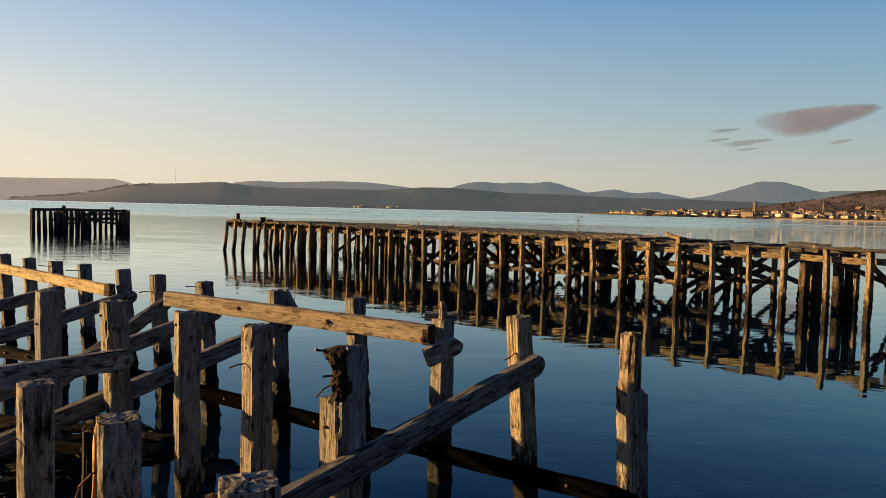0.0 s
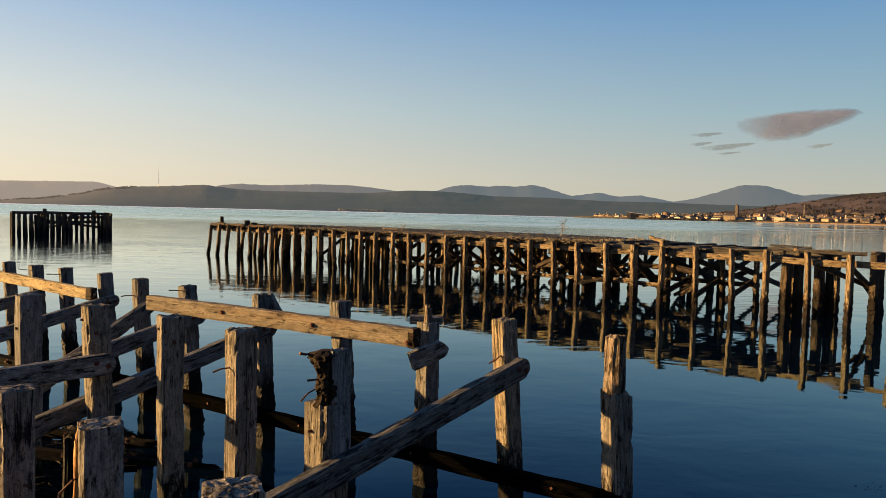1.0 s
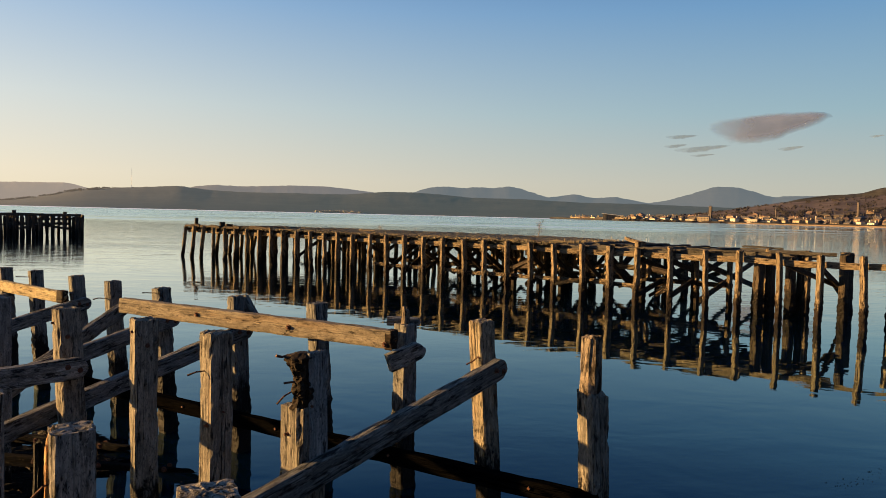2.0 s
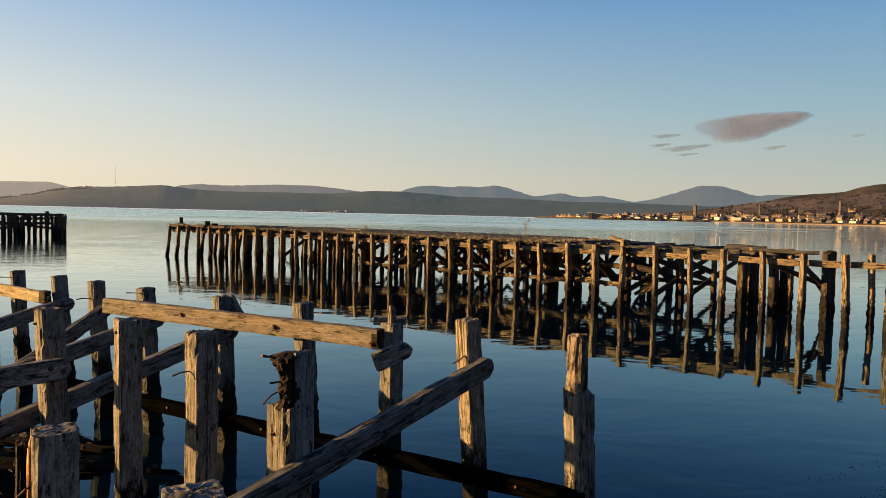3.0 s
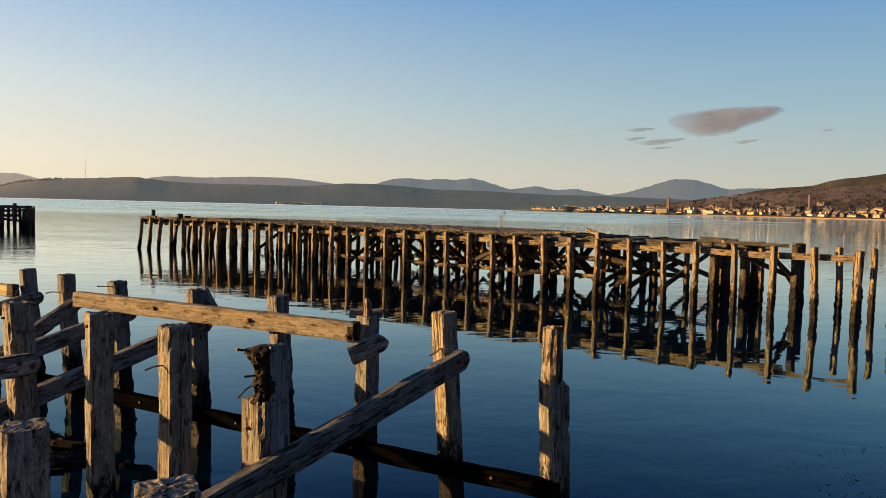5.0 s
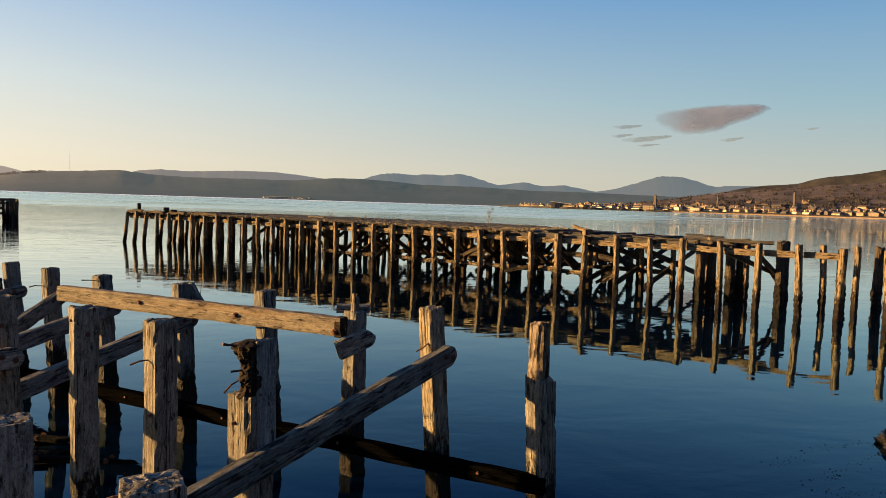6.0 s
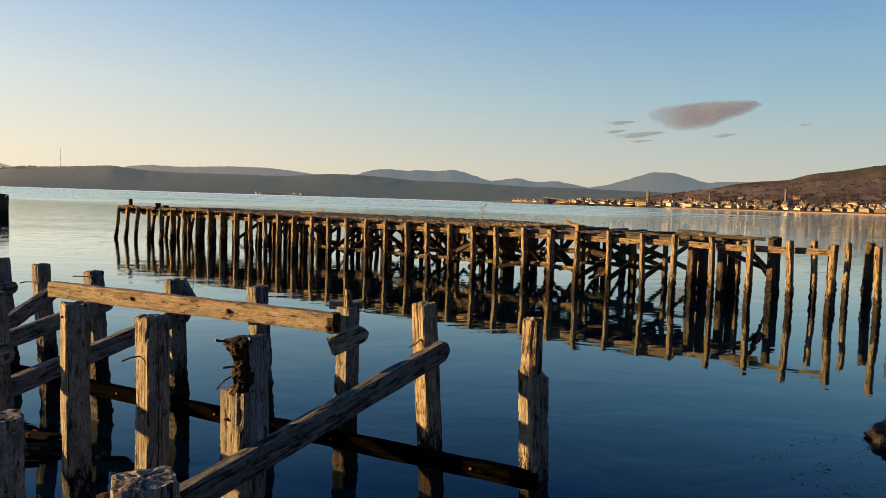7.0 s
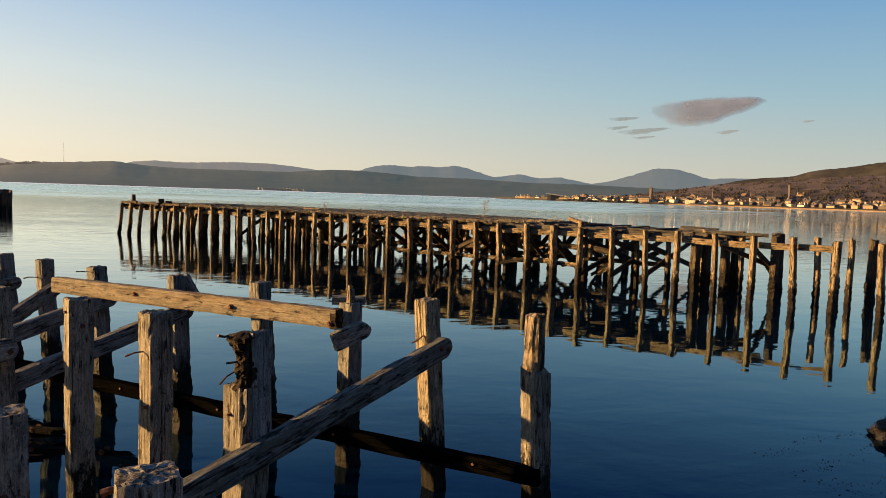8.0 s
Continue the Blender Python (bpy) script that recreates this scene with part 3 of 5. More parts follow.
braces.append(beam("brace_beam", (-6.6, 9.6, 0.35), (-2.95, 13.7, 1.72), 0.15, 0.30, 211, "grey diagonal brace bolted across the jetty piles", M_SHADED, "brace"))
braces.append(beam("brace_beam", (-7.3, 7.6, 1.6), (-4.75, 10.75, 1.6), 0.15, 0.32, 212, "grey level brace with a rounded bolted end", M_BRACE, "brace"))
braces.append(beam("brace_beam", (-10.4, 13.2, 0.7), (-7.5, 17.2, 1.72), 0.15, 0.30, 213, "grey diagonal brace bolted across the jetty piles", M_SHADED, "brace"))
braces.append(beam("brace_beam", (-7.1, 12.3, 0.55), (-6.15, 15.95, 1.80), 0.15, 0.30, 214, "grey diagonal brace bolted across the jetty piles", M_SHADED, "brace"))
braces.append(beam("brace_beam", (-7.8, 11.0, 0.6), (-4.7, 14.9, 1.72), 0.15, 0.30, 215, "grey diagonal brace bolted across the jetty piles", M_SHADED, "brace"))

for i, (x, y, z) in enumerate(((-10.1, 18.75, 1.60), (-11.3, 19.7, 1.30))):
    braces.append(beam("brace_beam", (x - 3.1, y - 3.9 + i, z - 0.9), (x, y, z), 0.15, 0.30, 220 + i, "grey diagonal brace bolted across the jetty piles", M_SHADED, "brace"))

# fallen timbers awash between the rows
for i, (a, b, h) in enumerate((((-9.2, 10.9, 0.02), (-4.9, 9.95, -0.02), 0.26), ((-10.0, 12.6, 0.15), (-4.45, 11.6, 0.06), 0.24), ((-8.6, 8.9, 0.05), (-5.6, 8.6, -0.03), 0.26), ((-9.0, 14.2, 0.9), (-6.1, 12.9, 0.85), 0.22))):
    log = beam("fallen_timber", a, b, 0.24, h, 230 + i, "waterlogged timber fallen between the jetty piles, coloured black for shade", M_WALER, "timber", "fallen timbers", ragged=0.22, crack=0.06, taper=0.55)
    walers.append(log)

# low black heaps awash round the feet of the piles
def rubble(x, y, w, deep, tall, turn, seed):
    """A low black heap: a lumpy body and a fringe of strands."""
    r = random.Random(seed)
    bm = bmesh.new()
    bmesh.ops.create_icosphere(bm, subdivisions=4, radius=1.0)
    off = Vector((seed * 5.1, seed * 1.7, 0))
    for v in bm.verts:
        k = 1 + 0.45 * noise.fractal(v.co * 1.8 + off, 0.7, 2.1, 5)
        v.co = Vector((v.co.x * w * k, v.co.y * deep * k, v.co.z * tall * k))
    thing = empty("weed_heap", pose(x, y, 0.0, 0, 0, turn), "low black heap with a ragged fringe at the piles' feet", "seaweed", "weed heaps under the jetty")
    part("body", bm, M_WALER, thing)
    verts, faces = [], []
    for i in range(220):
        a = r.uniform(0, math.tau)
        u = r.uniform(0.75, 1.15)
        p = Vector((math.cos(a) * w * u, math.sin(a) * deep * u, 0.012 + r.uniform(0, 0.03)))
        d = Vector((math.cos(a) + r.gauss(0, 0.6), math.sin(a) + r.gauss(0, 0.6), 0)).normalized()
        t = Vector((-d.y, d.x, 0)) * r.uniform(0.012, 0.03)
        j = len(verts)
        verts += [p - t, p + t, p + d * r.uniform(0.06, 0.22) + Vector((0, 0, -0.008)), p + Vector((0, 0, 0.03))]
        faces += [(j, j + 1, j + 2), (j, j + 3, j + 2), (j + 1, j + 2, j + 3)]
    me = bpy.data.meshes.new("fringe")
    me.from_pydata(verts, [], faces)
    me.materials.append(M_CHAR)
    new("fringe", me).parent = thing


for i, (x, y, w, deep, tall, turn) in enumerate(((-5.0, 10.95, 0.6, 0.32, 0.14, -12), (-6.2, 11.15, 0.8, 0.38, 0.15, -5), (-5.5, 10.15, 0.6, 0.3, 0.11, 8),
                                                 (-6.9, 10.5, 0.9, 0.5, 0.16, 0), (-5.9, 9.5, 0.75, 0.35, 0.12, 15), (-7.3, 11.6, 0.9, 0.5, 0.2, 0), (-5.6, 12.1, 0.7, 0.35, 0.12, -30))):
    rubble(x, y, w, deep, tall, turn, 40 + i)
# short rotten stubs beside a pile's foot
stubs = []
for x, y, h in ((-5.42, 10.72, 0.45), (-4.70, 10.62, 0.42)):
    m, ln = along((x, y, -1.4), (x + 0.03, y, h), (0, 1, 0))
    thing = empty("rotten_stub", m, "short rotten timber stub at a pile's foot", "timber", "fallen timbers")
    stubs.append(thing)
    part("stub", timber(0.18, 0.2, ln, int(900 + h * 100), 5, 10, 0.02, 0.05, 0.05, 0.2), M_DOLPHIN, thing)

# heads, stubs and ironwork of the jetty
def head(thing, name, p, q, w, d, seed, material, label="", ragged=0.08, taper=0.0, crack=0.05, turn=SQUARE):
    """A broken upper piece of a pile, from p up to q in the world, made a part of it."""
    m, ln = along(p, q, (math.cos(radians(turn)), math.sin(radians(turn)), 0))
    part(name, timber(w, d, ln, seed, 6, 16, 0.02, crack, ragged, 0.14, taper), material, thing, label, thing.matrix_world.inverted() @ m)


head(pile_f, "rotted_head", (2.66, 9.74, 1.30), (2.645, 9.75, 2.34), 0.27, 0.25, 301, M_ROTTED, "narrow rotted head, deeply split", 0.06, 0.08, 0.14)
head(mid[4], "standing_slab", (-0.962, 7.886, 1.2), (-0.966, 7.889, 2.44), 0.085, 0.29, 302, M_PILE, "grey split slab left standing", 0.04, 0.05, 0.012, SQUARE + 3)


def gnarl(thing, points, radii, seed):
    """A twisted rotten heartwood stub, made a part of its pile."""
    inv = thing.matrix_world.inverted()
    bm = bmesh.new()
    pts = [Vector(q) for q in points]
    loops = []
    for i in range(61):
        u = i / 60 * (len(pts) - 1)
        k = min(int(u), len(pts) - 2)
        c = pts[k].lerp(pts[k + 1], u - k)
        r = radii[k] + (radii[k + 1] - radii[k]) * (u - k)
        loop = []
        for a in range(26):
            t = a / 26 * math.tau
            d = Vector((math.cos(t), math.sin(t), 0))
            bump = 1 + 0.34 * noise.fractal(Vector((d.x * 1.5, d.y * 1.5, c.z * 7.0 + seed)), 0.55, 2.3, 5)
            loop.append(bm.verts.new(inv @ (c + d * r * bump)))
        loops.append(loop)
    for a, b in zip(loops, loops[1:]):
        for i in range(26):
            bm.faces.new((a[i], a[(i + 1) % 26], b[(i + 1) % 26], b[i]))
    bm.faces.new(loops[-1])
    bm.faces.new(loops[0][::-1])
    part("rotted_core", bm, M_CHAR, thing, "black rotten heartwood")


gnarl(mid[4], [(-1.11, 7.95, 1.62), (-1.12, 7.88, 1.80), (-1.09, 7.85, 2.00), (-1.12, 7.86, 2.16), (-1.16, 7.87, 2.30), (-1.17, 7.87, 2.38), (-1.12, 7.88, 2.43)], [0.10, 0.12, 0.115, 0.10, 0.12, 0.15, 0.07], 3)
head(back[9], "split_head", (0.0, 12.0, 1.9), (0.01, 12.0, 2.37), 0.15, 0.14, 306, M_ROTTED, "narrow splintered tip", 0.10, 0.25, 0.06)
head(back[9], "cross_block", (-0.29, 12.2, 2.15), (0.27, 12.2, 2.13), 0.14, 0.23, 309, M_BRACE, "grey sawn cross piece behind the pile head", 0.04, 0.0, 0.04, 90)
head(back[7], "leaning_wedge", (-2.92, 13.80, 1.95), (-3.10, 13.78, 2.33), 0.26, 0.10, 307, M_BRACE, "grey leaning offcut", 0.05, 0.25, 0.03)
head(near[1], "split_sliver", (-2.580, 5.258, 0.6), (-2.572, 5.264, 2.26), 0.075, 0.15, 312, M_SUNSPLIT, "split orange edge, coloured bright as the pile's sunlit side", 0.14, 0.3, 0.08, 65)
stub = beam("brace_stub", (-0.24, 11.55, 1.53), (0.34, 11.78, 1.74), 0.17, 0.31, 216, "sawn-off brace stub bolted to a pile head", M_BRACE, "brace")
spike(pile_e, [(0.98, 10.80, 1.69), (1.08, 10.80, 1.74), (1.19, 10.86, 1.82)], 0.014)
spike(pile_e, [(1.16, 10.80, 1.80), (1.22, 10.82, 1.76)], 0.012)
spike(mid[3], [(-2.68, 8.86, 1.92), (-2.58, 8.88, 1.96), (-2.44, 8.94, 1.97)], 0.014)
spike(mid[4], [(-1.37, 7.72, 1.88), (-1.30, 7.76, 1.96), (-1.18, 7.86, 2.02)], 0.013)
spike(mid[4], [(-1.40, 7.80, 2.40), (-1.34, 7.84, 2.38), (-1.26, 7.92, 2.39)], 0.018)
spike(mid[4], [(-1.31, 7.78, 2.10), (-1.10, 7.82, 2.12), (-0.98, 7.84, 2.11)], 0.014)
spike(near[0], [(-4.00, 6.12, 1.70), (-3.92, 6.12, 1.80), (-3.80, 6.16, 1.86), (-3.72, 6.22, 1.86)], 0.012)
spike(near[1], [(-2.72, 5.16, 1.72), (-2.68, 5.17, 1.86), (-2.60, 5.19, 1.95), (-2.50, 5.25, 1.98)], 0.012)
spike(near[2], [(-1.375, 4.12, 2.235), (-1.34, 4.125, 2.25), (-1.22, 4.16, 2.25)], 0.03)
spike(back[5], [(-6.90, 15.98, 1.93), (-6.80, 16.0, 1.96), (-6.62, 16.05, 1.95)], 0.015)
spike(back[6], [(-5.40, 14.78, 2.24), (-5.30, 14.80, 2.24), (-5.12, 14.86, 2.23)], 0.013)
spike(back[3], [(-9.75, 18.2, 2.18), (-9.62, 18.22, 2.18), (-9.42, 18.3, 2.17)], 0.014)
spike(back[2], [(-10.85, 18.85, 2.24), (-10.7, 18.86, 2.22), (-10.5, 18.95, 2.2)], 0.014)
spike(back[7], [(-2.92, 13.70, 2.0), (-2.88, 13.70, 2.12), (-2.86, 13.70, 2.34)], 0.007)


def bolt(thing, p, toward, r=0.03):
    """A square rusted bolt head on a timber's face, with its washer."""
    m, _ = along(p, Vector(p) + Vector(toward))
    bm = bmesh.new()
    bmesh.ops.create_cone(bm, cap_ends=True, segments=4, radius1=r, radius2=r * 0.85, depth=0.04, matrix=Matrix.Translation((0, 0, 0.026)))
    ob = part("bolt", bm, M_IRON, thing, "rusted bolt head", thing.matrix_world.inverted() @ m)
    bm = bmesh.new()
    bmesh.ops.create_cone(bm, cap_ends=True, segments=10, radius1=r * 1.5, radius2=r * 1.4, depth=0.012, matrix=Matrix.Translation((0, 0, 0.004)))
    part("washer", bm, M_IRON, ob)


FACE = Vector((-0.53, -0.85, 0)).normalized()
LEFT, RIGHT = Vector((math.cos(radians(224)), math.sin(radians(224)), 0)), Vector((math.cos(radians(314)), math.sin(radians(314)), 0))
for i, thing in enumerate(back + mid + near + [pile_e, pile_f]):
    r = random.Random(800 + i)
    size = thing["half"] - 0.012
    top = (thing.matrix_world @ Vector((0, 0, max(c[2] for c in thing.children[0].bound_box)))).z
    for face in (LEFT, RIGHT):
        z = top - r.uniform(0.18, 0.75)
        axis = thing.matrix_world @ Vector((0, 0, z - thing.matrix_world.translation.z))
        bolt(thing, axis + face * size + face.cross(Vector((0, 0, 1))) * r.uniform(-0.06, 0.06), face, r.uniform(0.014, 0.024))
for wal in walers:
    for k in range(5):
        bolt(wal, wal.matrix_world @ Vector((-0.082, 0.03, wal["span"] * (k + 0.6) / 5)), wal.matrix_world.to_3x3() @ Vector((-1, 0, 0)), 0.03)
        bolt(wal, wal.matrix_world @ Vector((0.082, 0.03, wal["span"] * (k + 0.6) / 5)), wal.matrix_world.to_3x3() @ Vector((1, 0, 0)), 0.03)
for u in (0.34, 0.68, 0.985):
    a, b = Vector((-5.72, 14.62, 2.0)), Vector((-0.16, 11.25, 1.98))
    bolt(upper_beam, a.lerp(b, u) + FACE * 0.10 + Vector((0, 0, random.Random(u).uniform(-0.08, 0.04))), FACE, 0.035)
for br in braces:
    for u, dz in ((0.3, 0.04), (0.12, -0.03)):
        end = br.matrix_world @ Vector((-0.078, dz, br["span"] - u))
        bolt(br, end, br.matrix_world.to_3x3() @ Vector((-1, 0, 0)), 0.028)
        end = br.matrix_world @ Vector((0.078, dz, br["span"] - u))
        bolt(br, end, br.matrix_world.to_3x3() @ Vector((1, 0, 0)), 0.028)


# jetty scaled about the camera's eye to fit the view: ten-inch piles, the low waler well clear of the water
# quay: the camera's eye, centre of this scaling
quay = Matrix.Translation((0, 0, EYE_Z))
eye_scale = quay @ Matrix.Scale(0.85, 4) @ quay.inverted()
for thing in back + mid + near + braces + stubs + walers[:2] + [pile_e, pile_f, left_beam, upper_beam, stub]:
    thing.matrix_world = eye_scale @ thing.matrix_world

# ---- the long ruined pier ----
PIER_O = Vector((16.2, 26.8, 0))
PIER_S = Vector((-0.719, 0.695, 0))
PIER_N = Vector((0.695, 0.719, 0))       # across the pier, away from the quay
PIER_TURN = math.degrees(math.atan2(PIER_S.y, PIER_S.x))
pier = empty("ruined_pier", Matrix.Translation(PIER_O) @ pose(0, 0, 0.04, 0, 0, PIER_TURN) @ pose(0, 0, 0, 0, 0.29, 0), "long derelict timber pier with rows of piles and a grassy deck", "pier")
# in the pier's space x runs along it, away from the viewer, and -y runs across it


def pier_timber(name, p, q, w, h, seed, material, side=2, rings=3, warp=0.02, label="", ragged=0.03, taper=0.0, weed=0.0):
    up = (0, 0, 1)
    if abs(q[2] - p[2]) > 3 * (abs(q[0] - p[0]) + abs(q[1] - p[1])):
        turn = radians(-20 - 12 * max(0.0, min(1.0, (20 - p[0]) / 14)) + 9 * noise.noise(Vector((seed * 0.37, 0, 0))))
        up = (math.cos(turn), math.sin(turn), 0)
    m, length = along(p, q, up)
    return part(name, timber(w, h, length, seed, side, rings, warp, 0.0, ragged, 0.1, taper, weed=weed, weed_to=2.2), material, pier, label, m)


rng = random.Random(7)
BENT = 1.51
for k in range(36):
    s = -4.56 + BENT * k
    decked = s > 3.0
    rows = (0.0, 3.1, 6.2, 9.3) if s < 26 else (0.0, 2.3, 4.6, 7.0, 9.3)
    if not decked:
        rows = (0.0, 3.25)
    elif s < 4:
        rows = (0.0,)
    elif s < 6.5:
        rows = (0.0, 3.1)
    elif s < 9:
        rows = (0.0, 3.1, 6.2)
    for r, off in enumerate(rows):
        lean = rng.uniform(-0.13, 0.13) if s < 28 else rng.uniform(-0.2, 0.3) if s < 44 else rng.uniform(0.45, 0.8)
        if r and rng.random() < (0.06 if s > 26 else (0.2 if r == 1 else 0.6) if s > 16 else 0.0):
            continue
        jig = 0.05 if r == 0 else 0.22
        top = 2.72 + rng.uniform(-0.05, 0.06) if (r == 0 or not decked) else 2.5
        x, y = s + rng.uniform(-1, 1) * jig, -off + rng.uniform(-0.08, 0.08)
        if not decked and r:
            x -= 0.28
        w = rng.uniform(0.26, 0.32) * (0.67 if s < 9 else 0.82 if s < 20 else 0.80)
        pier_timber("post", (x + lean, y + rng.uniform(-0.1, 0.1), -1.2), (x, y, top), w, w, 1000 + k * 6 + r, M_PIER, 3 if r == 0 or not decked else 2, 44 if r == 0 or not decked else 22, 0.045 if s > 26 else 0.04, ragged=0.08, taper=-0.12, weed=0.04)
    if decked:
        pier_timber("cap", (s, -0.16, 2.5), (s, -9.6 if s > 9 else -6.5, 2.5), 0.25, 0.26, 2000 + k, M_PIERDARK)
        for r in range(3 if s > 9 else 1):
            a, b = (3.1 * r, 3.1 * r + 3.1) if s > 9 else (0.2, 8.8)
            if s < 4 or s > 26 and (r < 2 or k % 2):
                continue
            for z0, z1 in ((0.45, 2.2), (2.2, 0.45)):
                if rng.random() < (0.6 if s > 16 and r else 0.3 if s > 9 else 0.1):
                    continue
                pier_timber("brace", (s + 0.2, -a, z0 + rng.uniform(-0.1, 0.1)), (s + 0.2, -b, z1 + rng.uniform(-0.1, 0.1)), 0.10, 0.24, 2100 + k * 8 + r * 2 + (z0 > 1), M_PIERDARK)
for s, off, w in ((-3.82, 5.1, 0.3), (-2.45, 4.8, 0.28), (0.08, 5.8, 0.36), (2.63, 1.3, 0.34), (2.25, 1.7, 0.30), (1.75, 2.9, 0.34), (1.42, 3.3, 0.30), (-0.43, 2.2, 0.28)):
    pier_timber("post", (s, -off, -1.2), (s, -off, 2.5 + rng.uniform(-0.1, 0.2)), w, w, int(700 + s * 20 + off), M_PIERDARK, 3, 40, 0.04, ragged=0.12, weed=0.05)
for p, q in (((0.0, -0.2, 2.25), (-0.35, -3.0, 1.15)), ((-0.1, -0.25, 2.2), (0.2, -5.6, 0.6)), ((-0.35, -2.3, 0.3), (0.2, -5.4, 1.7)), ((1.3, -0.3, 2.3), (-0.2, -2.4, 1.4))):
    pier_timber("brace", p, q, 0.1, 0.2, int(900 + p[0] * 10 + q[1] * 7), M_PIERDARK)
for k in range(1, 35):
    s = -4.56 + BENT * k
    pier_timber("waler", (s, -0.32, 2.36 + rng.uniform(-0.03, 0.03)), (s + BENT, -0.32, 2.36 + rng.uniform(-0.03, 0.03)), 0.12, 0.25, 3000 + k, M_PIER)
    if 7 < s < 25 and k % 7 != 2:
        pier_timber("waler", (s, -0.30, 0.88), (s + BENT, -0.30, 0.88 + rng.uniform(-0.05, 0.05)), 0.12, 0.2, 3050 + k, M_PIER)
    if s > 3:
        for r in (3.1, 6.2, 9.3) if s > 9 else (3.1, 6.2):
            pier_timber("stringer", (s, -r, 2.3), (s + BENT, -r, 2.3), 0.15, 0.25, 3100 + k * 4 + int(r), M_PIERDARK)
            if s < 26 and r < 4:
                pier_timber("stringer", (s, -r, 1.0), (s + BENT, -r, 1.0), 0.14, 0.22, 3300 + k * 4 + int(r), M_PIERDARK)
for i in range(60):                   # broken members left hanging inside the frames
    a = rng.uniform(7, 16) if i % 3 else rng.uniform(16, 27)
    off = rng.uniform(1.0, 5.5)
    z = rng.uniform(0.7, 1.9)
    if i % 2:
        pier_timber("broken_post", (a, -off, z), (a + rng.uniform(-0.1, 0.1), -off, 2.4), rng.uniform(0.14, 0.26), rng.uniform(0.14, 0.26), 4500 + i, M_PIER, rings=3, ragged=0.15)
    else:
        at, row = -4.56 + BENT * rng.randint(7, 14), rng.choice((0.15, 3.1, 3.1, 6.2))
        pier_timber("broken_brace", (at, -row, z), (at + rng.uniform(0.5, 1.45), -row - rng.uniform(-0.3, 0.9), z + rng.uniform(-0.6, 0.5)), 0.1, rng.uniform(0.16, 0.26), 4500 + i, M_PIERDARK if i % 4 else M_PIER, rings=3, ragged=0.15)
# grey edge beam under the deck, set back behind the pile heads
for k in range(5, 35):
    s = -4.56 + BENT * k
    sag = rng.uniform(-0.03, 0.02)
    pier_timber("edge_beam", (s - 0.02, -0.52, 2.54 + sag), (s + BENT, -0.52 + rng.uniform(-0.03, 0.03), 2.53 + sag + rng.uniform(-0.03, 0.03)), 0.18, 0.26, 3500 + k, M_PLANK, 3, 8, 0.03, ragged=0.05)
# deck planks: whole under the turf, torn away towards the landward end
n = 0
s = 4.4
while s < 48.4:
    depth = min(9.6, 3.4 + (s - 2) * 0.42) + rng.uniform(-0.4, 0.4)
    lift = rng.uniform(-0.015, 0.015)
    front = 0.20 + rng.uniform(-0.08, 0.08) if s > 12.5 else 1.6 + rng.uniform(-0.5, 0.9)
    if rng.random() < (0.15 if s < 8 else 0.5 if s < 12.5 else 1.0):
        pier_timber("plank", (s, -front, 2.71 + lift), (s, -depth, 2.71 + lift), 0.26, 0.07, 4000 + n, M_PLANK, rings=2)
    s += 0.28
    n += 1
# long deck beams laid bare at the landward end, broken off at different lengths
for i, (off, end) in enumerate(((0.95, 4.6), (2.0, 2.9), (3.1, 1.5), (4.3, 0.9), (5.4, 1.6))):
    a = end
    while a < 13:
        b = min(13.4, a + rng.uniform(4.0, 6.5))
        drop = rng.uniform(-0.05, 0.03)
        pier_timber("deck_beam", (b, -off + rng.uniform(-0.06, 0.06), 2.54), (a, -off + rng.uniform(-0.12, 0.12), 2.54 + drop), 0.24, 0.28, 3600 + i * 7 + int(a), M_PLANK, 3, 14, 0.03, ragged=0.2, weed=0.0)
        a = b + 0.02
# loose longitudinal timbers on the landward end
for i in range(6):
    off = 0.4 + i * 1.3 + rng.uniform(-0.3, 0.3)
    a = 0.4 + rng.uniform(-0.6, 4.0)
    b = a + rng.uniform(1.6, 4.6)
    z = 2.70 + rng.uniform(-0.06, 0.06)
    pier_timber("loose_timber", (a, -off, z + rng.uniform(-0.10, 0.06)), (b, -off + rng.uniform(-0.9, 0.9), z), rng.uniform(0.14, 0.3), rng.uniform(0.07, 0.16), 4300 + i, M_PLANK, rings=5, warp=0.05, ragged=0.15)
pier_timber("loose_timber", (7.3, -0.05, 2.88), (9.4, -2.4, 3.02), 0.14, 0.16, 4330, M_PIER, label="sunlit timber lying askew on the deck edge")
pier_timber("block", (7.5, 0.1, 2.72), (7.5, 0.1, 2.98), 0.3, 0.28, 4331, M_PIER)
# fittings on the seaward end
pier_timber("bollard", (47.4, -0.5, 2.5), (47.35, -0.5, 3.42), 0.27, 0.27, 4340, M_PIERDARK)
pier_timber("block", (47.7, -0.3, 2.78), (46.9, -0.5, 2.78), 0.3, 0.3, 4341, M_PIERDARK)
pier_timber("block", (43.9, -0.8, 2.72), (43.9, -0.8, 3.16), 0.38, 0.36, 4342, M_PIERDARK)
pier_timber("block", (42.9, -0.8, 2.72), (42.9, -0.8, 3.0), 0.5, 0.45, 4343, M_PIERDARK)
for i, (a, b) in enumerate(((48.3, 46.2), (45.9, 43.1), (42.4, 40.3), (39.0, 36.4))):
    pier_timber("kerb_timber", (a, -0.12, 2.78), (b, -0.15, 2.79), 0.24, 0.17, 4344 + i, M_PIERDARK, rings=6, warp=0.05, ragged=0.1)
